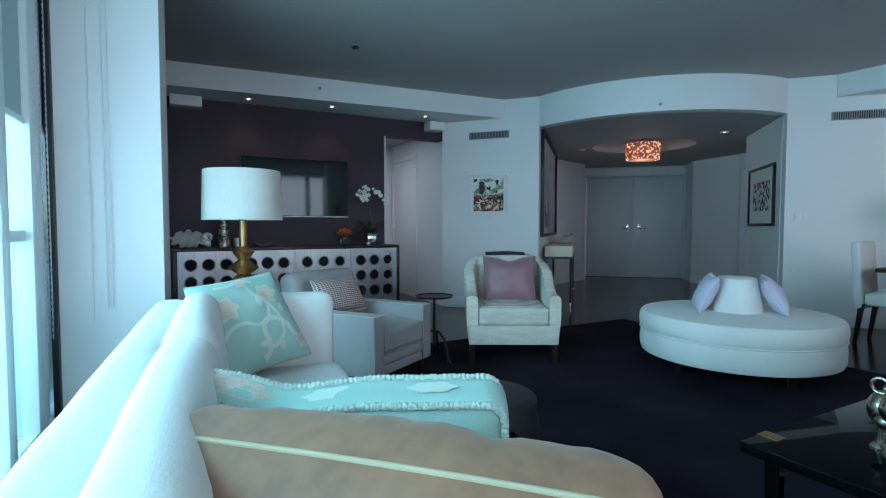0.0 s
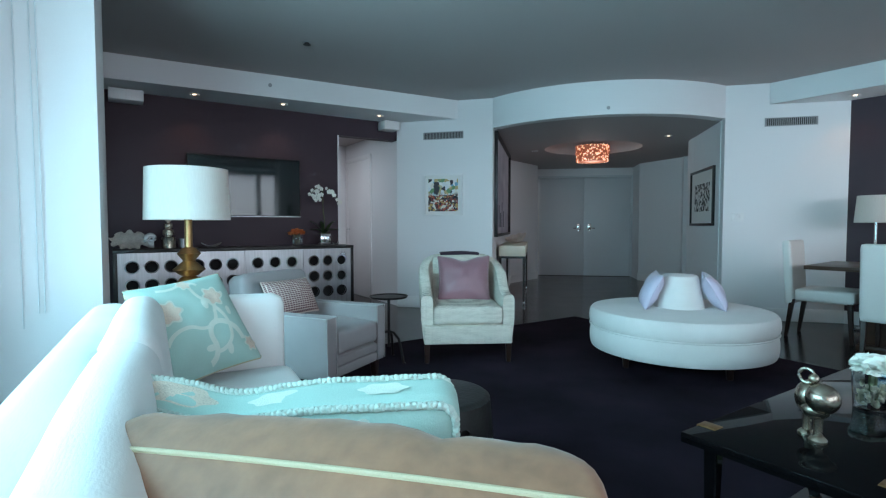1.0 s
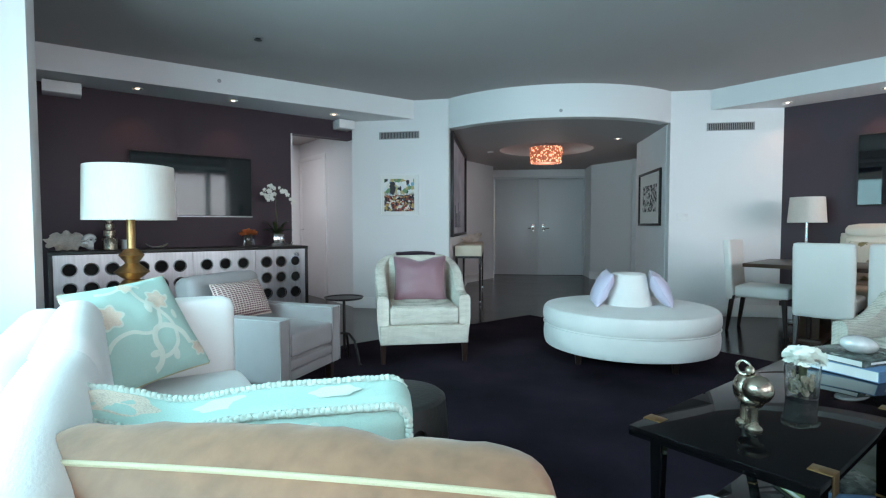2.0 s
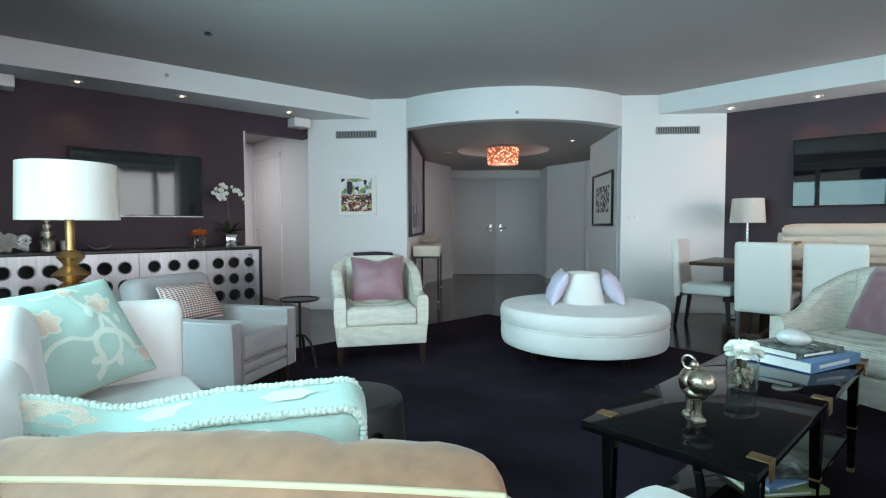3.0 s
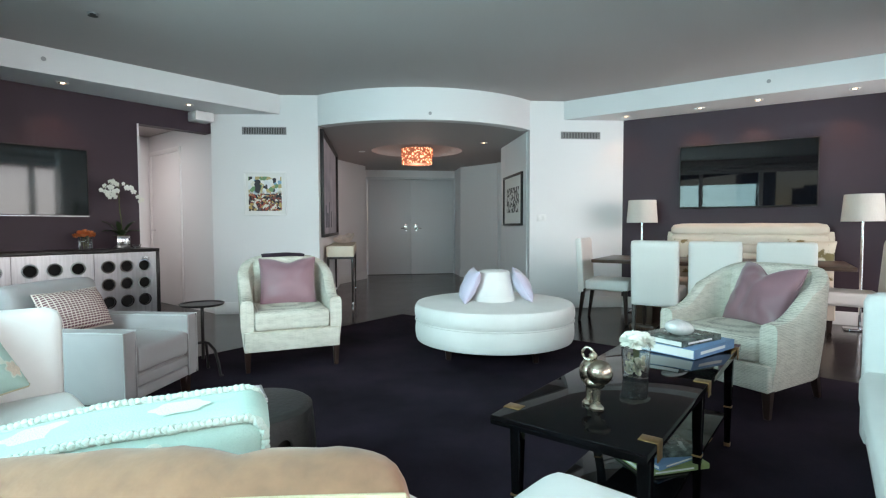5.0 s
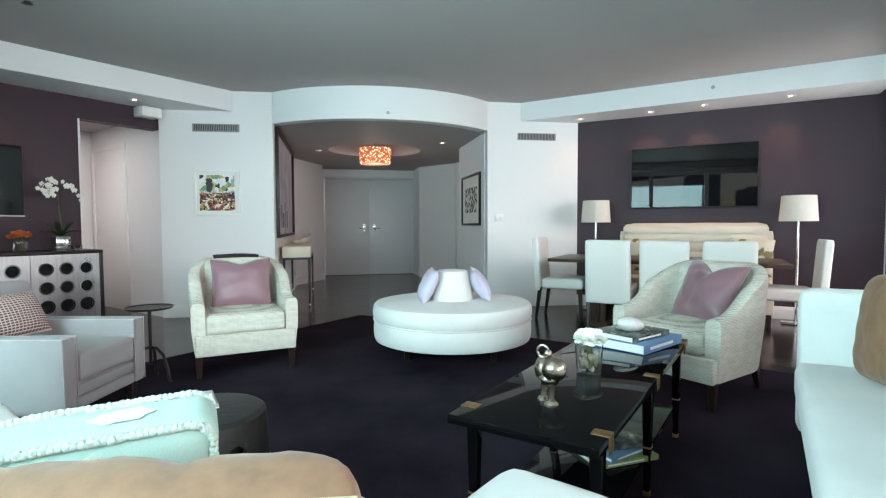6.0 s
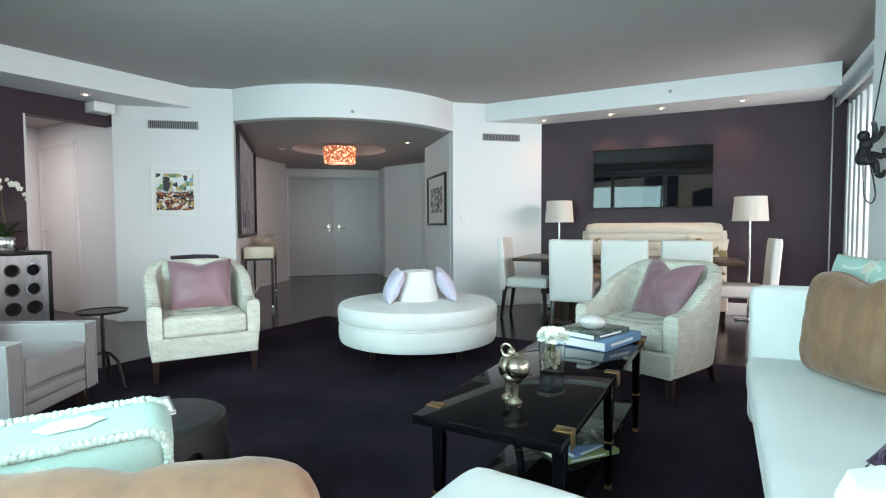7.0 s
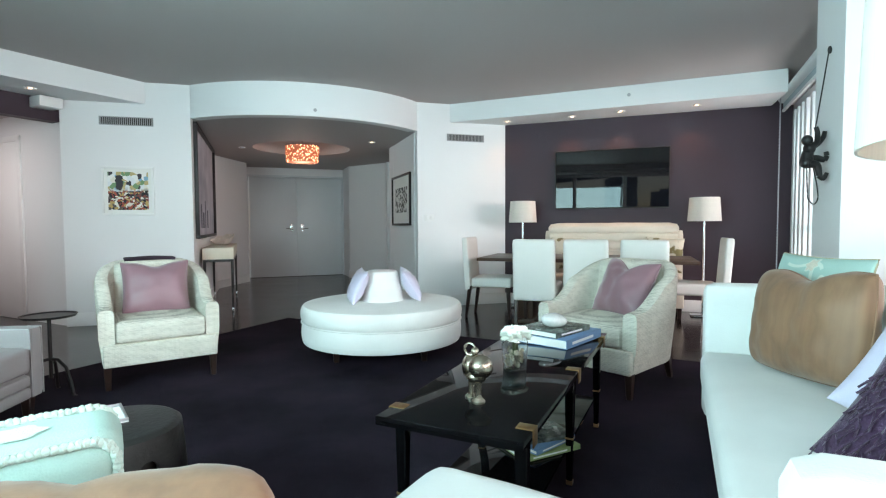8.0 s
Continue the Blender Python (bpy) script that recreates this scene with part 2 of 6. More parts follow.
def floor_material():
    m, t, b = nodes_of("espresso oak boards", 0.16, 0, 0.5)
    br = tex(t, "ShaderNodeTexBrick", 1.0, stretch=(1, 1, 1), rot=(0, 0, -41))
    br.inputs["Color1"].default_value, br.inputs["Color2"].default_value = (0.014, 0.010, 0.009, 1), (0.026, 0.018, 0.016, 1)
    br.inputs["Mortar"].default_value = (0.004, 0.003, 0.003, 1)
    br.inputs["Mortar Size"].default_value, br.inputs["Brick Width"].default_value, br.inputs["Row Height"].default_value = 0.002, 1.4, 0.13
    g = tex(t, "ShaderNodeTexNoise", 9, 5, (0.6, 8, 1), rot=(0, 0, -41))
    mx = t.nodes.new("ShaderNodeMixRGB")
    mx.blend_type, mx.inputs[0].default_value = "MULTIPLY", 0.5
    link(t, br.outputs["Color"], mx.inputs[1])
    r = ramp_node(t, g.outputs["Fac"], [(0.3, (0.5, 0.5, 0.5)), (0.7, (1, 1, 1))])
    link(t, r.outputs[0], mx.inputs[2])
    link(t, mx.outputs[0], b.inputs["Base Color"])
    n1 = tex(t, "ShaderNodeTexNoise", 2.5, 3)
    rr = t.nodes.new("ShaderNodeMapRange")
    rr.inputs["To Min"].default_value, rr.inputs["To Max"].default_value = 0.12, 0.24
    link(t, n1.outputs["Fac"], rr.inputs["Value"])
    link(t, rr.outputs[0], b.inputs["Roughness"])
    bump(t, b, g.outputs["Fac"], 0.03, 0.002)
    return m


M_FLOOR = floor_material()


def collage_material():
    """Crowded colour print: pale hills and sky above, dense dark, red and ochre shapes below."""
    m, t, b = nodes_of("colour print", 0.6, 0, 0.3)
    wob = tex(t, "ShaderNodeTexNoise", 9, 2)
    tc = t.nodes.new("ShaderNodeTexCoord")
    ad = t.nodes.new("ShaderNodeVectorMath")
    ad.operation = "MULTIPLY_ADD"
    ad.inputs[1].default_value = (0.09, 0.09, 0.09)
    link(t, wob.outputs["Color"], ad.inputs[0])
    link(t, tc.outputs["Object"], ad.inputs[2])
    picks = []
    for scale in (22, 48):
        v = t.nodes.new("ShaderNodeTexVoronoi")
        v.inputs["Scale"].default_value = scale
        link(t, ad.outputs[0], v.inputs["Vector"])
        sp = t.nodes.new("ShaderNodeSeparateColor")
        link(t, v.outputs["Color"], sp.inputs[0])
        picks.append(sp)
    high = [(0.78, 0.80, 0.80), (0.20, 0.42, 0.56), (0.74, 0.72, 0.64), (0.16, 0.30, 0.16), (0.70, 0.74, 0.76), (0.50, 0.40, 0.20), (0.05, 0.05, 0.06), (0.80, 0.80, 0.78)]
    low = [(0.03, 0.03, 0.035), (0.42, 0.09, 0.06), (0.74, 0.71, 0.64), (0.02, 0.02, 0.025), (0.50, 0.33, 0.13), (0.12, 0.10, 0.09), (0.70, 0.66, 0.58), (0.24, 0.06, 0.05)]
    ramps = []
    for sp, cols in ((picks[0], high), (picks[1], low)):
        r = ramp_node(t, sp.outputs[0], [(i / 8, c) for i, c in enumerate(cols)])
        r.color_ramp.interpolation = "CONSTANT"
        ramps.append(r)
    sx = t.nodes.new("ShaderNodeSeparateXYZ")
    link(t, ad.outputs[0], sx.inputs[0])
    mr = t.nodes.new("ShaderNodeMapRange")
    mr.inputs["From Min"].default_value, mr.inputs["From Max"].default_value = 0.30, 0.34
    link(t, sx.outputs["Z"], mr.inputs["Value"])
    mx = t.nodes.new("ShaderNodeMixRGB")
    link(t, mr.outputs[0], mx.inputs[0])
    link(t, ramps[1].outputs[0], mx.inputs[1])
    link(t, ramps[0].outputs[0], mx.inputs[2])
    link(t, mx.outputs[0], b.inputs["Base Color"])
    return m


def ink_material():
    """Black and white ink print of dense figures of leaves."""
    m, t, b = nodes_of("ink print", 0.6, 0, 0.3)
    n = tex(t, "ShaderNodeTexNoise", 22, 4)
    r = ramp_node(t, n.outputs["Fac"], [(0.42, (0.02, 0.02, 0.02)), (0.5, (0.35, 0.34, 0.33)), (0.56, (0.7, 0.69, 0.67))])
    link(t, r.outputs[0], b.inputs["Base Color"])
    return m


def mist_material():
    """Pale violet-grey canvas with a dark blot low down."""
    m, t, b = nodes_of("misty canvas", 0.6, 0, 0.3)
    n = tex(t, "ShaderNodeTexNoise", 2.2, 5)
    r = ramp_node(t, n.outputs["Fac"], [(0.35, (0.30, 0.30, 0.36)), (0.65, (0.52, 0.51, 0.56))])
    link(t, r.outputs[0], b.inputs["Base Color"])
    return m


M_COLLAGE, M_INK, M_MIST = collage_material(), ink_material(), mist_material()
M_BLOT = surface("blue-black paint", (0.05, 0.06, 0.09), 0.6, vary=0.2)


def check_material():
    """Plum and cream open check of the lumbar pillow."""
    m, t, b = nodes_of("plum and cream check", 0.85, 0, 0.2)
    c = tex(t, "ShaderNodeTexBrick", 1.0, coords="UV")
    c.offset = 0.0
    c.inputs["Color1"].default_value = c.inputs["Color2"].default_value = (0.13, 0.05, 0.065, 1)
    c.inputs["Mortar"].default_value = (0.62, 0.52, 0.47, 1)
    c.inputs["Mortar Size"].default_value, c.inputs["Brick Width"].default_value, c.inputs["Row Height"].default_value = 0.0024, 0.021, 0.0135
    link(t, c.outputs["Color"], b.inputs["Base Color"])
    bump(t, b, c.outputs["Fac"], 0.4, 0.003)
    return m


M_CHECK = check_material()

# ---- mesh helpers ----


def mesh_from(name, bm, mat, smooth=True):
    bmesh.ops.recalc_face_normals(bm, faces=bm.faces)
    me = bpy.data.meshes.new(name)
    bm.to_mesh(me)
    bm.free()
    me.materials.append(mat)
    if smooth:
        for p in me.polygons:
            p.use_smooth = True
        me.set_sharp_from_angle(angle=radians(38))
    return me


def part(name, bm, mat, parent, label="", m=None):
    """One mesh under a thing or under a part."""
    ob = new(name, mesh_from(name, bm, mat))
    ob.parent = parent
    if m is not None:
        ob.matrix_basis = m
    if label:
        ob["label"] = label
    return ob


def thing(name, m, label, category, group=""):
    ob = new(name)
    ob.empty_display_size = 0.1
    ob.matrix_basis = m
    return tagged(ob, label, category, group)


def solid(name, bm, mat, label, category, m=None, kind="", group=""):
    ob = new(name, mesh_from(name, bm, mat))
    if m is not None:
        ob.matrix_basis = m
    return tagged(ob, label, category, group, kind)


def box(x0, x1, y0, y1, z0, z1, r=0.0, seg=2, bm=None, m=None):
    b = bmesh.new()
    bmesh.ops.create_cube(b, size=1)
    for v in b.verts:
        v.co = ((x0 + x1) / 2 + v.co.x * (x1 - x0), (y0 + y1) / 2 + v.co.y * (y1 - y0), (z0 + z1) / 2 + v.co.z * (z1 - z0))
    if r:
        r = min(r, 0.49 * min(abs(x1 - x0), abs(y1 - y0), abs(z1 - z0)))
        bmesh.ops.bevel(b, geom=b.edges[:], offset=r, segments=seg, profile=0.5, affect="EDGES")
    if m is not None:
        b.transform(m)
    return b if bm is None else join(bm, b)


def join(bm, other):
    me = bpy.data.meshes.new("tmp")
    other.to_mesh(me)
    other.free()
    bm.from_mesh(me)
    bpy.data.meshes.remove(me)
    return bm


def lathe(profile, n=40, m=None, cap=True):
    """Turned shape from (radius, z) pairs."""
    b = bmesh.new()
    rings = []
    for r, z in profile:
        rings.append([b.verts.new((r * math.cos(2 * math.pi * i / n), r * math.sin(2 * math.pi * i / n), z)) for i in range(n)])
    for a, c in zip(rings, rings[1:]):
        for i in range(n):
            b.faces.new((a[i], a[(i + 1) % n], c[(i + 1) % n], c[i]))
    if cap:
        for ring in (rings[0], rings[-1]):
            if ring[0].co.xy.length > 1e-4:
                b.faces.new(ring)
    bmesh.ops.remove_doubles(b, verts=b.verts, dist=1e-5)
    if m is not None:
        b.transform(m)
    return b


def tube(points, radius, n=8, closed=False, radii=None):
    """Round bar along points."""
    b = bmesh.new()
    pts = [Vector(p) for p in points]
    rings = []
    k = len(pts)
    up = Vector((0, 0, 1))
    for i, p in enumerate(pts):
        a = pts[(i - 1) % k] if (closed or i) else p
        c = pts[(i + 1) % k] if (closed or i < k - 1) else p
        d = (c - a).normalized()
        s = d.cross(up)
        if s.length < 0.05:
            s = d.cross(Vector((1, 0, 0)))
        s.normalize()
        w = s.cross(d)
        r = radii[i] if radii else radius
        rings.append([b.verts.new(p + r * (math.cos(2 * math.pi * j / n) * s + math.sin(2 * math.pi * j / n) * w)) for j in range(n)])
    for i in range(k if closed else k - 1):
        a, c = rings[i], rings[(i + 1) % k]
        for j in range(n):
            b.faces.new((a[j], a[(j + 1) % n], c[(j + 1) % n], c[j]))
    if not closed:
        b.faces.new(rings[0])
        b.faces.new(rings[-1])
    return b


def plate(outer, holes, z0, z1):
    """Flat plate in x and y with holes through it."""
    b = bmesh.new()
    for loop in [outer, *holes]:
        vs = [b.verts.new((x, y, z0)) for x, y in loop]
        for i, v in enumerate(vs):
            b.edges.new((v, vs[(i + 1) % len(vs)]))
    bmesh.ops.triangle_fill(b, use_beauty=True, edges=b.edges[:])
    got = bmesh.ops.extrude_face_region(b, geom=b.faces[:])
    bmesh.ops.translate(b, vec=(0, 0, z1 - z0), verts=[v for v in got["geom"] if isinstance(v, bmesh.types.BMVert)])
    return b


def circle(cx, cy, r, n=28):
    return [(cx + r * math.cos(2 * math.pi * i / n), cy + r * math.sin(2 * math.pi * i / n)) for i in range(n)]


def prism(outline, z0, z1):
    return plate(outline, [], z0, z1)


def taper_leg(x, y, h, r0, r1, dx=0.0, dy=0.0, n=4):
    """Leg from a thick top at height h to a thin foot."""
    b = bmesh.new()
    bmesh.ops.create_cube(b, size=1)
    for v in b.verts:
        top = v.co.z > 0
        r = r0 if top else r1
        v.co = (x + math.copysign(r, v.co.x) + (0 if top else dx), y + math.copysign(r, v.co.y) + (0 if top else dy), h if top else 0.0)
    bmesh.ops.bevel(b, geom=b.edges[:], offset=0.004, segments=1, affect="EDGES")
    return b


# ---- structure ----


def wall(name, a, b, z0, z1, mat, label, thick=0.14, openings=()):
    """Wall from a to b, thick to the left of that way; openings as (from, to, bottom, top) along it."""
    a, b = Vector(a), Vector(b)
    length = (b - a).length
    m = pose(a.x, a.y, 0, 0, 0, math.degrees(math.atan2(b.y - a.y, b.x - a.x)))
    bm = bmesh.new()
    x = 0.0
    for o0, o1, zb, zt in sorted(openings):
        box(x, o0, 0, thick, z0, z1, bm=bm)
        if zb > z0:
            box(o0, o1, 0, thick, z0, zb, bm=bm)
        if zt < z1:
            box(o0, o1, 0, thick, zt, z1, bm=bm)
        x = o1
    box(x, length, 0, thick, z0, z1, bm=bm)
    return solid(name, bm, mat, label, "wall", m, "structure")


ARCH_L, ARCH_R = Vector((-0.52, 6.33)), Vector((2.07, 6.25))
CHORD = (ARCH_R - ARCH_L).length
SAG = 0.50
ARCH_RAD = (CHORD ** 2 / 4 + SAG ** 2) / (2 * SAG)
ARCH_MID = (ARCH_L + ARCH_R) / 2 + Vector((0.031, 1.0)).normalized() * (ARCH_RAD - SAG)


def arch_points(rad, n=32):
    a0 = math.atan2(ARCH_L.y - ARCH_MID.y, ARCH_L.x - ARCH_MID.x) % (2 * math.pi)
    a1 = math.atan2(ARCH_R.y - ARCH_MID.y, ARCH_R.x - ARCH_MID.x) % (2 * math.pi)
    return [(ARCH_MID.x + rad * math.cos(a0 + (a1 - a0) * i / n), ARCH_MID.y + rad * math.sin(a0 + (a1 - a0) * i / n)) for i in range(n + 1)]


solid("floor", prism([(0.27, -1.66), (6.0, 4.08), (6.0, 13.5), (-5.5, 13.5), (-5.5, 5.22)], -0.12, 0.0), M_FLOOR, "dark espresso polished wood board floor", "floor", kind="structure")
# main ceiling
solid("ceiling", box(-7, 8, -3, 7.2, CEIL, CEIL + 0.1), M_CEIL, "plain painted flat ceiling, greyed for the dim light on it", "ceiling", kind="structure")

# television wall: aubergine, with an opening into the passage at its far end
TVLEN = 3.15
bm = box(-0.9, 2.33, 0, 0.14, 0, CEIL)
box(2.33, TVLEN, 0, 0.14, 2.15, CEIL, bm=bm)
solid("wall_tv", bm, M_PLUM, "dark aubergine painted wall behind the television", "wall", TV_WALL, "structure")
bm = box(2.322, 2.34, -0.003, 0.145, 0, 2.15)
solid("trim", bm, M_TRIM, "white edge trim of the passage opening", "trim", TV_WALL, "structure")
# soffit along the television wall
bm = prism([(-0.9, -0.40), (3.635, -0.66), (3.155, -0.005), (3.13, 0.0), (-0.9, 0.0)], SOFFIT, CEIL - 0.002)
solid("soffit_left", bm, M_WHITE, "lowered white ceiling band along the television wall", "soffit", TV_WALL, "structure")
# dining wall
solid("wall_dining", box(0, 3.28, 0, 0.14, 0, CEIL), M_PLUM, "dark aubergine painted wall behind the dining table", "wall", DINE_WALL, "structure")
bm = prism([(-0.61, -0.47), (-0.02, 0.0), (3.05, 0.0), (3.05, -0.66)], SOFFIT, CEIL - 0.002)
solid("soffit_right", bm, M_WHITE, "lowered white ceiling band along the dining wall", "soffit", DINE_WALL, "structure")

C_L, D_L = (-1.76, 6.45), (3.27, 6.17)
wall("wall_centre_left", C_L, ARCH_L, 0, CEIL, M_WHITE, "white painted wall beside the foyer")
wall("wall_centre_right", ARCH_R, D_L, 0, CEIL, M_WHITE, "white painted wall beside the foyer")
# curved header over the foyer
front, back = arch_points(ARCH_RAD), arch_points(ARCH_RAD - 0.14)
solid("header", prism(front + back[::-1], LOW, CEIL), M_WHITE, "white curved header bowing out over the foyer", "wall", kind="structure")

# foyer
F1, F2, F3 = (-0.46, 9.45), (0.03, 10.42), (0.03, 11.1)
G0, G1 = (2.11, 7.8), (2.60, 9.45)
G2, G3 = (1.95, 10.42), (1.95, 11.1)
wall("wall_foyer_left", (F1[0], F1[1]), (ARCH_L.x, ARCH_L.y + 0.14), 0, LOW + 0.3, M_WHITE, "white foyer side wall", thick=-0.14)
wall("wall_foyer_left_slant", F2, F1, 0, LOW + 0.3, M_WHITE, "white slanting foyer wall", thick=-0.12)
wall("wall_foyer_left_return", F3, F2, 0, LOW + 0.3, M_WHITE, "white wall return beside the entrance doors", thick=-0.1)
wall("wall_foyer_right", (ARCH_R.x, ARCH_R.y + 0.14), G0, 0, LOW + 0.3, M_WHITE, "white foyer side wall", thick=-0.14)
wall("wall_foyer_right_slant", G1, G2, 0, LOW + 0.3, M_WHITE, "white slanting foyer wall", thick=-0.12)
wall("wall_foyer_right_return", G2, G3, 0, LOW + 0.3, M_WHITE, "white wall return beside the entrance doors", thick=-0.1)
wall("wall_entrance", (-0.3, 11.1), (2.3, 11.1), 0, LOW + 0.3, M_WHITE, "white wall round the entrance doors", openings=[(0.36, 2.22, 0, 2.05)])
wall("wall_side_hall", (3.6, 7.6), (3.6, 9.7), 0, LOW + 0.3, M_WHITE, "white wall of the side hall")
wall("wall_side_hall_near", (2.1, 7.66), (3.7, 7.66), 0, LOW + 0.3, M_WHITE, "white wall of the side hall", thick=-0.14)
wall("wall_side_hall_far", (2.5, 9.5), (3.7, 9.5), 0, LOW + 0.3, M_WHITE, "white wall of the side hall")
DOME = (0.85, 8.25, 0.72)
outline = arch_points(ARCH_RAD - 0.13) + [(3.7, 6.5), (3.7, 11.3), (-1.2, 11.3), (-1.2, 6.45)]
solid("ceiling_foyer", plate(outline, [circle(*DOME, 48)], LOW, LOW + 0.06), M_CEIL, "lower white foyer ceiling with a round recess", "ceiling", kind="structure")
prof = [(DOME[2] * math.cos(a), 0.02 + 0.22 * math.sin(a)) for a in [i * math.pi / 2 / 12 for i in range(13)]]
bm = lathe([(DOME[2] + 0.02, 0.02)] + prof, 48, pose(DOME[0], DOME[1], LOW), cap=False)
solid("ceiling_dome", bm, M_CEIL, "shallow round ceiling dome above the chandelier", "ceiling", kind="structure")

# passage behind the television wall
PM = TV_WALL
solid("wall_passage_right", box(TVLEN - 0.02, TVLEN + 0.12, 0.0, 3.4, 0, CEIL), M_WHITE, "white passage wall", "wall", PM, "structure")
solid("wall_passage_end", box(0.4, TVLEN + 0.1, 1.75, 1.87, 0, CEIL), M_WHITE, "white passage end wall", "wall", PM, "structure")
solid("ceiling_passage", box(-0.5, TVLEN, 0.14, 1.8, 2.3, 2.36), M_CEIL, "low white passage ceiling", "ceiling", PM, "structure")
solid("wall_passage_left", box(0.3, 0.42, 0.14, 1.8, 0, CEIL), M_WHITE, "white passage side wall", "wall", PM, "structure")


# window walls: columns, frames, panes, blinds
def column(name, a, d, w, q, side):
    """Column with its room corner at a, running w along d and q towards the glass."""
    m = pose(a[0], a[1], 0, 0, 0, math.degrees(math.atan2(d[1], d[0])))
    return solid(name, box(0, w, 0, side * q, 0, CEIL), M_WHITE, "white painted window column", "column", m, "structure")


column("column_left", (-2.2, 2.3), (-0.643, 0.766), 0.55, 0.5, 1)
column("column_right", (2.9, 1.76), (0.707, 0.707), 0.60, 0.52, -1)


def window_wall(tag, m, posts, side, lo, hi):
    """Floor to ceiling glazing along x of m, outside towards side * y."""
    y0, y1 = (0.0, 0.12) if side > 0 else (-0.12, 0.0)
    ob = solid("window_head_" + tag, box(lo, hi, y0, y1 + 0.02, 2.36, CEIL), M_WHITE, "white head wall over the windows", "wall", m, "structure")
    w = new("window_" + tag)
    w.matrix_basis = m
    tagged(w, "floor to ceiling window in white aluminium frames", "window", kind="structure")
    part("window_sill", box(lo, hi, y0, y1, 0, 0.10, 0.006), M_ALU, w)
    part("window_frame", box(lo, hi, y0, y1, 2.29, 2.36, 0.006), M_ALU, w)
    part("window_rail", box(lo, hi, y0 + 0.02, y1 - 0.02, 0.98, 1.03, 0.006), M_ALU, w)
    for x in posts:
        part("window_frame", box(x - 0.045, x + 0.045, y0 - 0.01, y1 + 0.01, 0.1, 2.29, 0.006), M_ALU, w)
    for x0, x1 in zip(posts, posts[1:]):
        ym = (y0 + y1) / 2
        p = part("pane", box(x0 + 0.03, x1 - 0.03, ym - 0.004, ym + 0.004, 0.1, 2.29), M_PANE, w)
        p.visible_shadow = False
    return w


window_wall("left", WIN_L, [-4.36, -3.1, -1.85, -0.66, -0.265, -0.185, 1.3, 2.6], 1, -4.42, 2.9)
window_wall("right", WIN_R, [-1.98, -0.9, 0.4, 1.7, 3.0, 4.3, 4.55, 4.80, 5.05, 5.25, 5.45, 5.62], -1, -2.03, 5.70)
for tag, m, x0, x1, y, low in (("left", WIN_L, -0.62, 2.7, 0.02, BLIND_L), ("corner", WIN_L, -4.3, -0.66, 0.02, BLIND), ("right", WIN_R, -1.9, 5.60, 0.11, BLIND)):
    b = thing("roller_blind", m, "grey screen roller blind drawn part way down", "blind", "roller blinds")
    part("fabric", box(x0, x1, y - 0.002, y + 0.002, low, 2.42), M_BLIND, b)
    part("bottom_bar", box(x0, x1, y - 0.012, y + 0.012, low - 0.03, low, 0.005), M_ALU, b)
    part("roller", tube([(x0, y, 2.42), (x1, y, 2.42)], 0.055, 20), M_ALU, b)
    for cx in {"left": (-0.24, -0.15), "corner": (), "right": (5.40, 5.44)}[tag]:
        yc = -0.035 if tag == "left" else y * 1.5
        part("chain", tube([(cx, yc + 0.0015 * (k % 2), 0.5 + k * 0.016) for k in range(120)], 0.004, 6, radii=[0.0045 if k % 2 else 0.002 for k in range(120)]), M_STEEL, b)

solid("window_gasket", box(-0.035, 0.02, -0.03, 0.0, 0.0, CEIL, 0.003), M_BLACK, "dark joint between window frame and column", "trim", WIN_L, "structure")
d = thing("blind_cord", pose(-2.2, 2.3, 0, 0, 0, 220), "thin white blind cords hanging on the column", "cord")
for x, z in ((0.325, 0.55), (0.262, 0.62), (0.238, 0.62)):
    part("cord", tube([(x, 0.012, z), (x, 0.012, CEIL)], 0.0035, 6), M_ALU, d)

# outside: balcony parapet and sea
solid("balcony", box(-3.5, 4, 0.15, 1.6, -0.2, -0.02), surface("balcony concrete", (0.5, 0.5, 0.48), 0.8), "pale concrete balcony slab outside", "balcony", WIN_L, "structure")
solid("parapet", box(-3.5, 4, 1.5, 1.6, 0.86, 1.0, 0.01), M_TRIM, "white balcony rail outside the window", "railing", WIN_L, "structure")
solid("parapet_glass", box(-3.5, 4, 1.54, 1.56, 0.0, 0.86), surface("aqua balustrade glass", (0.10, 0.42, 0.55), 0.1), "aqua glass balustrade outside the window", "railing", WIN_L, "structure")
solid("water", box(-900, 900, -900, 900, -60.2, -60), surface("sea water", (0.04, 0.20, 0.26), 0.25, big=0.02, fine=0.3, vary=0.2, relief=0.3), "blue-green bay water far below", "water", kind="structure")


# far towers across the bay, seen through the left glass and mirrored in the screens
rng = random.Random(17)
sk = bmesh.new()
for i in range(70):
    a, dist = radians(rng.uniform(165, 290)), rng.uniform(500, 900)
    w, h = rng.uniform(14, 34), rng.uniform(25, 120)
    m = pose(dist * math.cos(a), dist * math.sin(a), -60, 0, 0, rng.uniform(0, 90))
    box(-w / 2, w / 2, -w / 2, w / 2, 0, h, bm=sk, m=m)
    box(-w / 5, w / 5, -w / 5, w / 5, h, h + rng.uniform(3, 9), bm=sk, m=m)
tagged(solid("skyline", sk, surface("hazy tower concrete", (0.34, 0.38, 0.42), 0.6, big=0.03, fine=0.25, vary=0.5, relief=0), "hazy city towers far across the water", "skyline"), kind="structure")


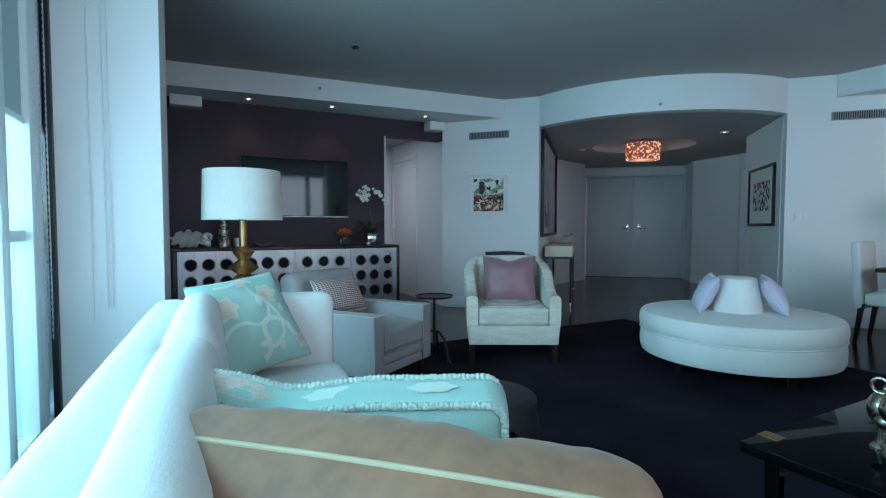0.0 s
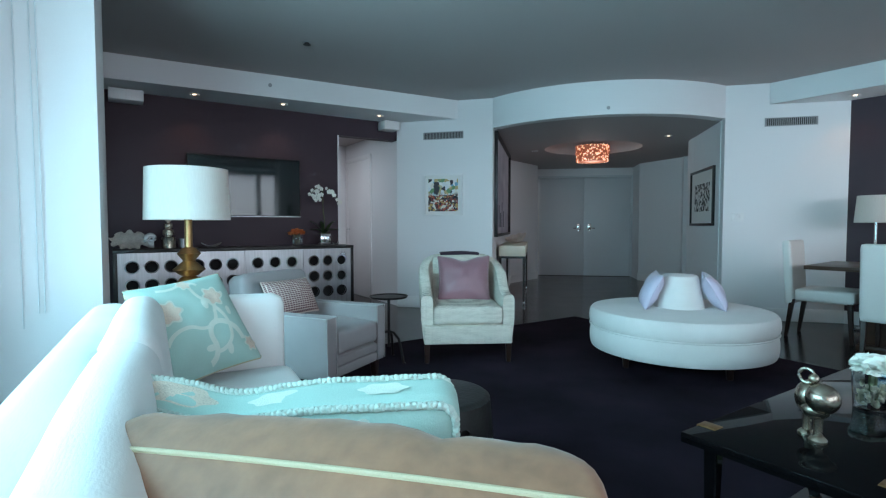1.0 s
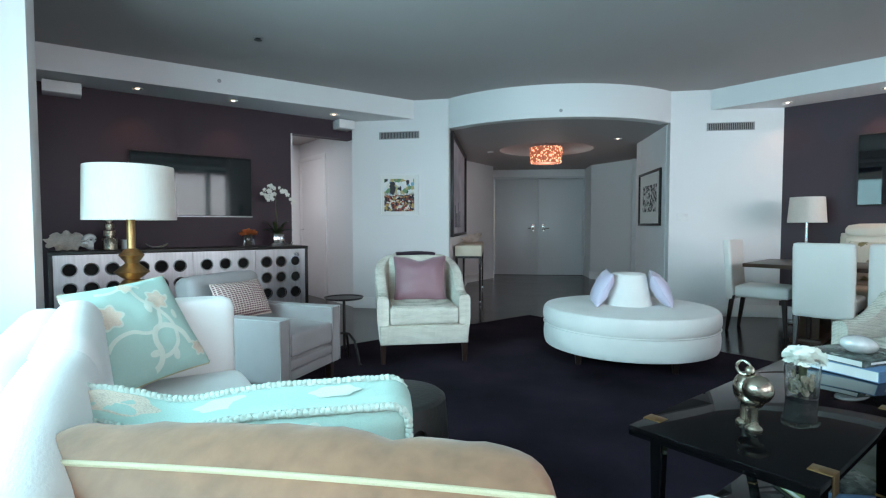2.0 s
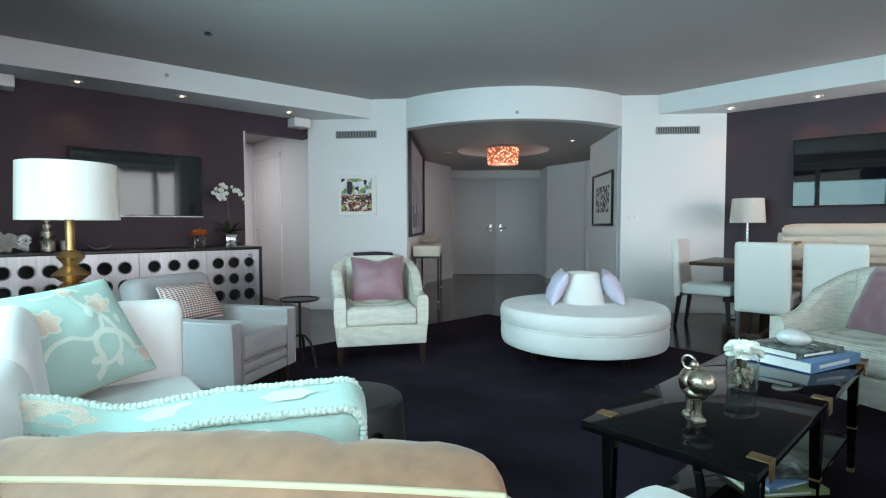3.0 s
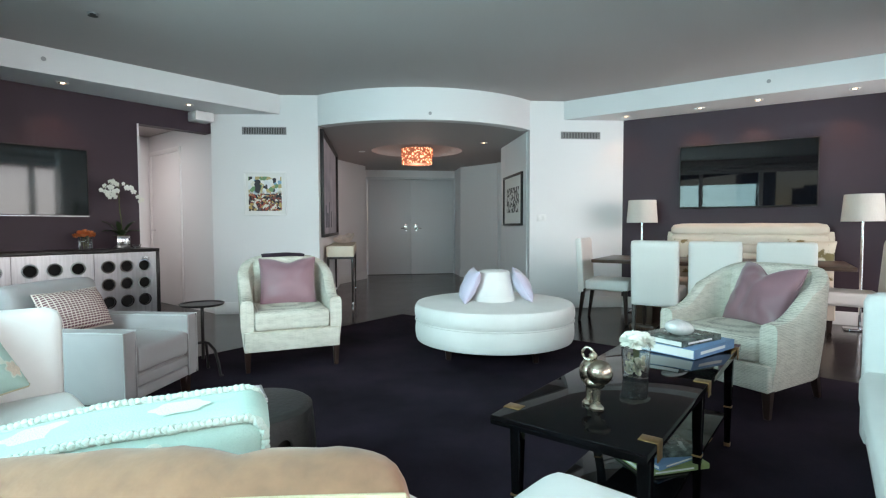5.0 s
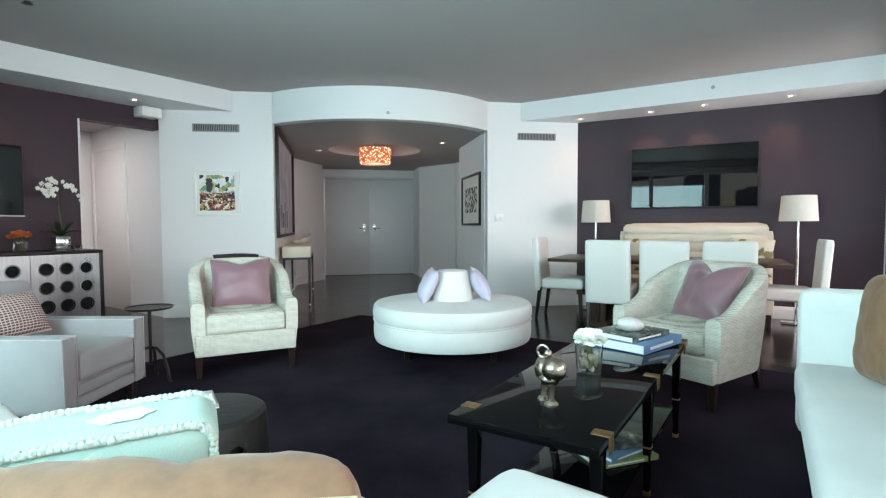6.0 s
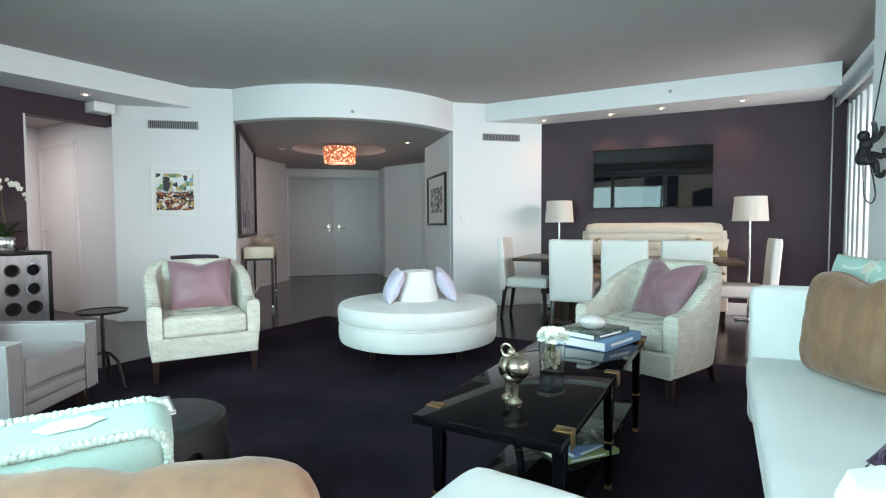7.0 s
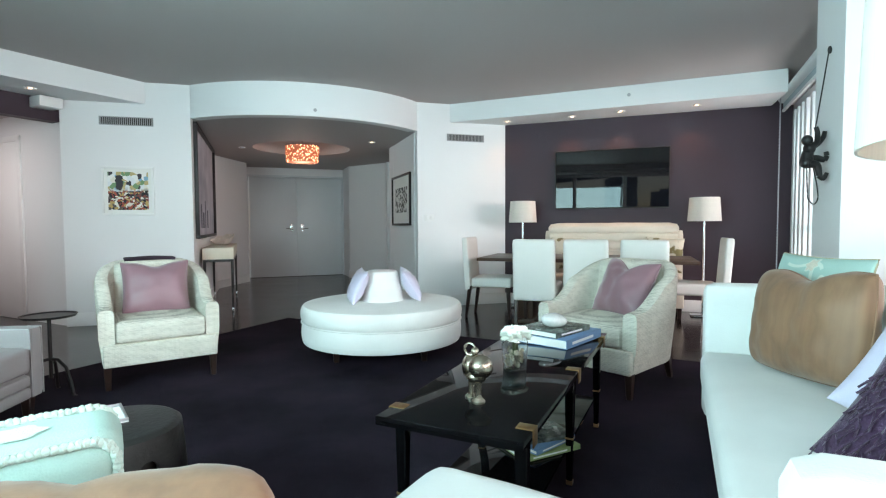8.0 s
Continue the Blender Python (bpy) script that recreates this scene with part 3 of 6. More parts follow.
# skirting boards
def skirting(a, b, thick=-0.015, h=0.14):
    a, b = Vector(a), Vector(b)
    m = pose(a.x, a.y, 0, 0, 0, math.degrees(math.atan2(b.y - a.y, b.x - a.x)))
    bm = box(0, (b - a).length, thick, 0, 0, h, 0.004)
    return solid("baseboard", bm, M_TRIM, "white painted skirting board", "skirting", m, "structure")


skirting(C_L, ARCH_L)
skirting(ARCH_R, D_L)
skirting(F1, (ARCH_L.x, ARCH_L.y), 0.015)
skirting(F2, F1, 0.015)
skirting((ARCH_R.x, ARCH_R.y), G0, 0.015)
skirting(G1, G2, 0.015)
skirting((DINE_WALL @ Vector((0, 0, 0))).xy, (DINE_WALL @ Vector((3.26, 0, 0))).xy)
skirting((TV_WALL @ Vector((-0.8, 0, 0))).xy, (TV_WALL @ Vector((2.29, 0, 0))).xy)

# ---- fixtures of the shell ----
RUG = [(0.45, 6.03), (-2.45, 3.17), (0.35, -0.35), (3.55, 2.52)]
ob = solid("rug", prism(RUG, 0.001, 0.014), M_RUG, "large plum-black wool rug on the wood floor", "rug")


def downlight(p, on):
    d = thing("downlight", pose(*p), "small round recessed ceiling downlight" + (" switched on" if on else ""), "downlight", "downlights")
    part("trim_ring", lathe([(0.05, 0), (0.05, -0.006), (0.042, -0.008), (0.036, -0.002), (0.034, 0.0)], 24, cap=False), M_TRIM, d)
    part("baffle", lathe([(0.036, -0.002), (0.022, -0.003), (0.018, -0.002)], 20, cap=False), M_GAP, d)
    part("lamp", lathe([(0.020, -0.002), (0.012, -0.006), (0.0, -0.007)], 20), M_BULB if on else M_STEEL, d)
    return d


for x, y in ((-3.37, 4.69), (-2.70, 5.24), (-1.85, 5.99)):
    downlight((x, y, SOFFIT - 0.001), True)
for x, y in ((3.17, 5.92), (3.78, 5.39), (4.15, 4.96), (4.74, 4.42)):
    downlight((x, y, SOFFIT - 0.001), True)
downlight((1.72, 7.28, LOW - 0.001), True)
downlight((-0.02, 8.38, LOW - 0.001), False)


def sprinkler(m):
    d = thing("sprinkler", m, "small steel fire sprinkler head", "sprinkler", "sprinklers")
    part("plate", lathe([(0.019, 0), (0.019, -0.005), (0.012, -0.010)], 20), M_VENT, d)
    part("head", lathe([(0.011, -0.01), (0.009, -0.028), (0.017, -0.032), (0.0, -0.036)], 12), M_BLACK, d)


sprinkler(pose(-1.91, 4.15, CEIL) @ Matrix.Diagonal((2.0, 2.0, 0.6, 1)))
sprinkler(TV_WALL @ pose(1.40, -0.54, 2.49, 90))
sprinkler(DINE_WALL @ pose(1.55, -0.60, 2.49, 90))
sprinkler(pose(0.76, 5.79, 2.31, 90))


def vent(m, w, h):
    d = thing("wall_vent", m, "grey slotted air vent set in the white wall", "vent", "wall vents")
    part("backing", box(0, w, -0.004, 0.0, 0, h), M_GAP, d)
    fr = box(-0.008, w + 0.008, -0.012, 0.0, -0.008, 0.0)
    box(-0.008, w + 0.008, -0.012, 0.0, h, h + 0.008, bm=fr)
    box(-0.008, 0, -0.012, 0.0, 0, h, bm=fr)
    box(w, w + 0.008, -0.012, 0.0, 0, h, bm=fr)
    part("frame", fr, M_VENT, d)
    n = int(w / 0.019)
    for i in range(n):
        x = (i + 0.5) * w / n
        part("slat", box(x - 0.0035, x + 0.0035, -0.010, -0.002, 0, h), M_VENT, d)


def along(a, b, s, z, off=0.0):
    """Pose on the wall from a to b, s along it."""
    a, b = Vector(a), Vector(b)
    return pose(a.x, a.y, 0, 0, 0, math.degrees(math.atan2(b.y - a.y, b.x - a.x))) @ pose(s, off, z)


vent(along(C_L, ARCH_L, 0.37, 2.14), 0.50, 0.075)
vent(along(ARCH_R, D_L, 0.40, 2.14), 0.49, 0.075)
d = thing("light_switch", along(ARCH_R, D_L, 0.09, 1.10), "white wall switch plate on the white wall", "switch")
part("plate", box(0, 0.12, -0.006, 0, 0, 0.09, 0.002), M_TRIM, d)
for x in (0.015, 0.07):
    part("rocker", box(x, x + 0.035, -0.011, -0.006, 0.02, 0.07, 0.002), M_TRIM, d)

# entrance doors
dr = new("door_1")
dr.matrix_basis = pose(0.06, 11.1, 0)
tagged(dr, "closed pair of pale grey entrance doors", "door", kind="structure")
fr = box(-0.05, 0.0, -0.012, 0.14, 0, 2.09)
box(1.86, 1.91, -0.012, 0.14, 0, 2.09, bm=fr)
box(0, 1.86, -0.012, 0.14, 2.05, 2.09, bm=fr)
part("door_frame", fr, M_DOOR, dr)
for x0, hx in ((0.004, 0.82), (0.932, 1.04)):
    leaf = part("door_leaf", box(x0, x0 + 0.924, 0.02, 0.065, 0.006, 2.045, 0.003), M_DOOR, dr)
    h = box(hx - 0.03, hx + 0.03, 0.008, 0.02, 0.96, 1.09, 0.003)
    part("handle_plate", h, M_CHROME, leaf)
    s = 1 if x0 > 0.5 else -1
    part("door_handle", tube([(hx, 0.012, 1.0), (hx, -0.045, 1.0), (hx + s * 0.03, -0.05, 1.0), (hx + s * 0.11, -0.05, 0.998)], 0.010, 8), M_CHROME, leaf)
    part("lock_cylinder", lathe([(0.018, 0), (0.018, 0.012), (0.0, 0.014)], 16, pose(hx, 0.008, 1.15 - 0.20, 90)), M_CHROME, leaf)
part("threshold", box(0, 1.86, 0, 0.1, 0, 0.006), M_BLACK, dr)

# passage door
dr = new("door_2")
dr.matrix_basis = TV_WALL @ pose(TVLEN - 0.02, 0.85, 0, 0, 0, 90)
tagged(dr, "closed white passage door with a steel lever", "door", kind="structure")
fr = box(-0.07, 0, 0.0, 0.02, 0, 2.08, 0.003)
box(0.8, 0.87, 0, 0.02, 0, 2.08, 0.003, bm=fr)
box(-0.07, 0.87, 0, 0.02, 2.02, 2.08, 0.003, bm=fr)
part("door_frame", fr, M_TRIM, dr)
leaf = part("door_leaf", box(0.002, 0.798, 0.002, 0.012, 0.006, 2.018, 0.002), M_TRIM, dr)
part("door_handle", tube([(0.73, 0.01, 1.0), (0.73, 0.06, 1.0), (0.62, 0.062, 1.0)], 0.010, 8), M_CHROME, leaf)

# ceiling-mounted white boxes at the ends of the television wall
for s0, s1 in ((0.0, 0.29), (2.86, 3.07)):
    solid("wall_speaker", box(s0, s1, -0.20, -0.004, 2.25, 2.355, 0.008), M_TRIM, "white slim speaker box high on the wall", "speaker", TV_WALL, group="speaker boxes")


def framed(name, m, w, h, fw, frame_mat, mount, art, label, depth=0.03):
    d = thing(name, m, label, "picture")
    fr = box(0, w, -depth, 0, 0, fw, 0.003)
    box(0, w, -depth, 0, h - fw, h, 0.003, bm=fr)
    box(0, fw, -depth, 0, fw, h - fw, 0.003, bm=fr)
    box(w - fw, w, -depth, 0, fw, h - fw, 0.003, bm=fr)
    part("frame", fr, frame_mat, d)
    part("mount", box(fw, w - fw, -0.010, -0.004, fw, h - fw), M_PAPER, d)
    k = fw + mount
    p = part("print", box(k, w - k, -0.014, -0.010, k, h - k), art, d)
    return d


framed("wall_picture", along(C_L, ARCH_L, 0.37, 1.175, -0.002), 0.50, 0.52, 0.022, M_TRIM, 0.035, M_COLLAGE, "small colourful collage print in a white frame")
framed("wall_picture", along((ARCH_R.x, ARCH_R.y), G0, 0.29, 1.05, 0.002) @ pose(1.0, 0, 0, 0, 0, 180), 1.0, 0.71, 0.03, M_BLACK, 0.15, M_INK, "black and white print in a black frame")
d = framed("wall_picture", along((ARCH_L.x, ARCH_L.y), F1, 0.12, 0.91, -0.002) @ pose(0, 0, 0), 2.35, 1.32, 0.035, M_BLACK, 0.0, M_MIST, "large misty violet-grey canvas in a black frame", 0.05)
for x0, w, h in ((0.55, 0.10, 0.30), (0.75, 0.16, 0.20), (1.02, 0.08, 0.36), (1.30, 0.12, 0.24)):
    part("brush_mark", box(x0, x0 + w, -0.017, -0.0145, 0.12, 0.12 + h), M_BLOT, d)

# chandelier
d = thing("chandelier", pose(0.85, 8.25, 2.03), "round drum chandelier of glowing amber crystal drops", "chandelier")
part("canopy", lathe([(0.07, 0.45), (0.07, 0.42), (0.02, 0.40), (0.012, 0.26), (0.0, 0.26)], 20), M_CHROME, d)
part("ring", lathe([(0.255, 0.24), (0.255, 0.26), (0.235, 0.26), (0.235, 0.24), (0.255, 0.24)], 40, cap=False), M_CHROME, d)
M_CRYSTAL = glowing("amber lit crystal", (1.0, 0.24, 0.10), 0.13, (0.5, 0.22, 0.13))
M_SPARK = glowing("bright crystal glint", (1.0, 0.45, 0.22), 1.6)
rng = random.Random(4)
strands, glints = bmesh.new(), bmesh.new()
for row in range(13):
    tier = 0.0 if row > 5 else 0.012
    for i in range(76):
        a = 2 * math.pi * (i + 0.5 * (row % 2)) / 76
        r = 0.245 - tier + rng.uniform(-0.006, 0.006)
        z = 0.012 + row * 0.0185 + (0.008 if row > 5 else 0.0)
        m = pose(r * math.cos(a), r * math.sin(a), z, rng.uniform(-30, 30), rng.uniform(-30, 30), math.degrees(a))
        box(-0.004, 0.004, -0.007, 0.007, -0.010, 0.010, bm=glints if rng.random() < 0.20 else strands, m=m)
tagged(part("crystal_fringe", strands, M_CRYSTAL, d), kind="stuff")
tagged(part("crystal_glitter", glints, M_SPARK, d), kind="stuff")
part("bottom_plate", lathe([(0.0, 0.0), (0.20, 0.0), (0.20, 0.006), (0.0, 0.006)], 32), M_CRYSTAL, d)
point_lamp("chandelier_lamp", (0.85, 8.25, 1.97), 7.0, (1.0, 0.92, 0.86), 0.2)


# ---- soft furnishing builders ----


def cushion(w, d, h, r=0.05, crown=0.02, m=None, seg=14):
    """Box cushion with round edges and a crowned, slightly uneven top; base at z 0."""
    b = box(-w / 2, w / 2, -d / 2, d / 2, 0, h)
    bmesh.ops.subdivide_edges(b, edges=b.edges[:], cuts=seg, use_grid_fill=True)
    hx, hy, hz = w / 2, d / 2, h / 2
    for v in b.verts:
        c = Vector((v.co.x, v.co.y, v.co.z - hz))
        q = Vector((max(-hx + r, min(hx - r, c.x)), max(-hy + r, min(hy - r, c.y)), max(-hz + min(r, hz), min(hz - min(r, hz), c.z))))
        o = c - q
        if o.length > 1e-6:
            o = o.normalized() * min(r, hz)
        p = q + o
        u, t = p.x / hx, p.y / hy
        k = crown * max(0, 1 - u * u) * max(0, 1 - t * t)
        p.z += k if p.z > 0 else -0.15 * k
        p += Vector((0, 0, 0.004)) * noise.noise(p * 6 + Vector((w, d, h)))
        v.co = p + Vector((0, 0, hz))
    if m is not None:
        b.transform(m)
    return b


def upright(w, d, h, r, crown=0.0, m=None):
    return cushion(w, d, h, r, crown, m)


class Pillow:
    """Scatter cushion: x wide, z high, y thick, centre at the origin."""

    def __init__(self, w, h, t, seed=0, pinch=0.07, wrinkle=0.010, dent=0.0, soft=0.0, full=2.6, fold=None):
        self.soft, self.full, self.fold = soft, full, fold
        self.w, self.h, self.t, self.seed, self.pinch, self.wrinkle, self.dent = w, h, t, seed, pinch, wrinkle, dent

    def at(self, u, v, side, lift=0.0):
        e = (1 - abs(u) ** self.full) * (1 - abs(v) ** self.full)
        th = self.t / 2 * max(0.0, e) ** 0.5 + lift
        rd = 1 - self.soft * u * u * v * v
        x = self.w / 2 * u * rd * (1 - self.pinch * (1 - v * v))
        z = self.h / 2 * v * rd * (1 - self.pinch * (1 - u * u))
        if self.dent and v > 0:
            z -= self.dent * v * v * math.exp(-(u / 0.35) ** 2)
        n = noise.noise(Vector((x * 7, z * 7, self.seed * 3.7 + side)))
        n2 = noise.noise(Vector((x * 16, z * 16, self.seed * 1.3 + side)))
        th *= 1 + 0.10 * n
        if self.fold:
            th *= 1 - self.fold[1] * math.exp(-((u - self.fold[0]) / 0.16) ** 2)
        th += self.wrinkle * n2 * max(0.0, e) ** 0.4
        return Vector((x, -side * th, z))

    def body(self, n=30):
        b = bmesh.new()
        uv = b.loops.layers.uv.new("UVMap")
        grid = {}
        for side in (1, -1):
            for i in range(n + 1):
                for j in range(n + 1):
                    u, v = -1 + 2 * i / n, -1 + 2 * j / n
                    u, v = math.sin(u * math.pi / 2), math.sin(v * math.pi / 2)
                    if side == -1 and (i in (0, n) or j in (0, n)):
                        grid[side, i, j] = grid[1, i, j]
                    else:
                        grid[side, i, j] = b.verts.new(self.at(u, v, side))
            for i in range(n):
                for j in range(n):
                    q = [grid[side, i, j], grid[side, i + 1, j], grid[side, i + 1, j + 1], grid[side, i, j + 1]]
                    f = b.faces.new(q if side == 1 else q[::-1])
                    for l in f.loops:
                        l[uv].uv = (l.vert.co.x, l.vert.co.z)
        return b

    def rim(self, n=72):
        pts = []
        for k in range(n):
            s = 4 * k / n
            e, f = int(s), s - int(s)
            u, v = [(-1 + 2 * f, -1), (1, -1 + 2 * f), (1 - 2 * f, 1), (-1, 1 - 2 * f)][e]
            pts.append(self.at(u, v, 1))
        return pts

    def patch(self, outline, side, lift, bm, n_in=1):
        """Flat motif from an outline in u, v laid on the face."""
        cx = sum(p[0] for p in outline) / len(outline)
        cy = sum(p[1] for p in outline) / len(outline)
        rings = []
        for k in (1.0, 0.66, 0.33):
            rings.append([bm.verts.new(self.at(cx + (u - cx) * k, cy + (v - cy) * k, side, lift)) for u, v in outline])
        mid = bm.verts.new(self.at(cx, cy, side, lift))
        c = len(outline)
        for a, b2 in zip(rings, rings[1:]):
            for i in range(c):
                bm.faces.new((a[i], a[(i + 1) % c], b2[(i + 1) % c], b2[i]))
        for i in range(c):
            bm.faces.new((rings[-1][i], rings[-1][(i + 1) % c], mid))

    def ribbon(self, pts, width, side, lift, bm):
        """Stem along u, v points with a width that may change."""
        prev = None
        for i, (u, v) in enumerate(pts):
            a, c = pts[max(0, i - 1)], pts[min(len(pts) - 1, i + 1)]
            dx, dy = c[0] - a[0], c[1] - a[1]
            k = math.hypot(dx, dy) or 1
            wd = (width[i] if isinstance(width, list) else width) / 2
            nx, ny = -dy / k * wd, dx / k * wd
            cur = (bm.verts.new(self.at(u + nx, v + ny, side, lift)), bm.verts.new(self.at(u, v, side, lift + 0.0005)), bm.verts.new(self.at(u - nx, v - ny, side, lift)))
            if prev:
                bm.faces.new((prev[0], cur[0], cur[1], prev[1]))
                bm.faces.new((prev[1], cur[1], cur[2], prev[2]))
            prev = cur


def pillow_thing(m, w, h, t, mat, label, piping=None, **kw):
    p = Pillow(w, h, t, **kw)
    d = thing("scatter_cushion", m, label, "cushion")
    part("cover", p.body(), mat, d)
    if piping is not None:
        part("piping", tube(p.rim(160), 0.0038, 8, True), piping, d)
    return d, p


def blossom(cx, cy, r, lobes, depth=0.16, n=60, aspect=1.0):
    return [(cx + r * (1 + depth * math.cos(lobes * a)) * math.cos(a), cy + aspect * r * (1 + depth * math.cos(lobes * a)) * math.sin(a)) for a in [2 * math.pi * i / n for i in range(n)]]


def curl(x0, y0, turns, n=26):
    """Winding stem: start and a list of (length, bend in degrees)."""
    pts, x, y, a = [], x0, y0, 0.0
    for length, start, end in turns:
        for i in range(n):
            a = radians(start + (end - start) * i / n)
            x += math.cos(a) * length / n
            y += math.sin(a) * length / n
            pts.append((max(-0.93, min(0.93, x)), max(-0.93, min(0.93, y))))
    return pts


def floral_pillow(m, w, h, t, label, seed, fringe, gusset=0.0):
    d, p = pillow_thing(m, w, h, t, M_TEAL, label, seed=seed, pinch=0.05)
    vines = bmesh.new()
    for side in (1, -1):
        for pts, wd in ((curl(-0.85, -0.35, [(0.7, 60, -30), (0.7, -30, 80), (0.6, 80, 10)]), 0.075), (curl(0.05, 0.85, [(0.6, -100, -40), (0.9, -40, -120), (0.5, -120, -190)]), 0.075),
                        (curl(-0.2, -0.9, [(0.5, 20, 110), (0.6, 110, -20), (0.6, -20, -90)]), 0.11), (curl(-0.6, 0.8, [(0.5, -20, 30), (0.4, 30, -60)]), 0.06)):
            p.ribbon(pts, wd, side, 0.0016, vines)
        for u, v, r, a in ((0.15, 0.28, 0.06, 2.2), (0.62, 0.05, 0.05, 2.2), (-0.1, -0.62, 0.10, 0.7), (0.3, -0.72, 0.06, 1.9)):
            p.patch(blossom(u, v, r, 2, 0.1, 30, a), side, 0.0018, vines)
        for u, v, r in ((-0.58, 0.28, 0.24), (0.42, 0.42, 0.22), (-0.02, 0.82, 0.14), (0.80, -0.70, 0.15)):
            r2 = min(r, 0.97 - max(abs(u), abs(v)))
            fl, st = bmesh.new(), bmesh.new()
            p.patch(blossom(u, v, r2, 6), side, 0.0024, fl)
            p.patch(blossom(u, v, r2 * 0.82, 6), side, 0.0036, st)
            fo = part("flower_motif", fl, M_MOTIF, d, "white flower applique")
            part("stitching", st, M_CORAL, fo, "sand coloured textured stitching")
    part("vine_motif", vines, M_MOTIF, d, "white winding vine embroidery")
    rim = p.rim(220)
    if fringe:
        # gathered ruffle round the edge
        b = bmesh.new()
        k = len(rim)
        ring = []
        for i, c in enumerate(rim):
            out = Vector((c.x / (w / 2), 0, c.z / (h / 2)))
            out.normalize()
            ph = i * 1.9 + 1.3 * math.sin(i * 0.7)
            off = Vector((0, fringe * 0.55 * math.sin(ph), 0))
            ring.append([b.verts.new(c - 0.25 * fringe * out), b.verts.new(c + 0.5 * fringe * out + 0.6 * off), b.verts.new(c + (0.9 + 0.25 * math.sin(ph * 0.6)) * fringe * out + off)])
        for i in range(k):
            a, e = ring[i], ring[(i + 1) % k]
            for j in range(2):
                b.faces.new((a[j], e[j], e[j + 1], a[j + 1]))
        bmesh.ops.solidify(b, geom=b.faces[:], thickness=0.004)
        part("ruffle", b, M_FRINGE, d, "gathered cream and aqua ruffle edge")
    else:
        part("piping", tube(rim[::2], 0.0038, 6, True), M_PIPE, d)
    return d


def sag(x, z, w, h):
    """Height added by the slump of a boxed cushion's upper half: a dip left of the middle, corners up."""
    u, s = 2 * x / w, (z - h / 2) / (h / 2)
    dip = math.exp(-((u + 0.22) / 0.30) ** 2)
    return max(0.0, s) * (0.014 * abs(u) ** 3 - 0.026 * dip + 0.006 * noise.noise(Vector((x * 9, 0.3, 1.0))))


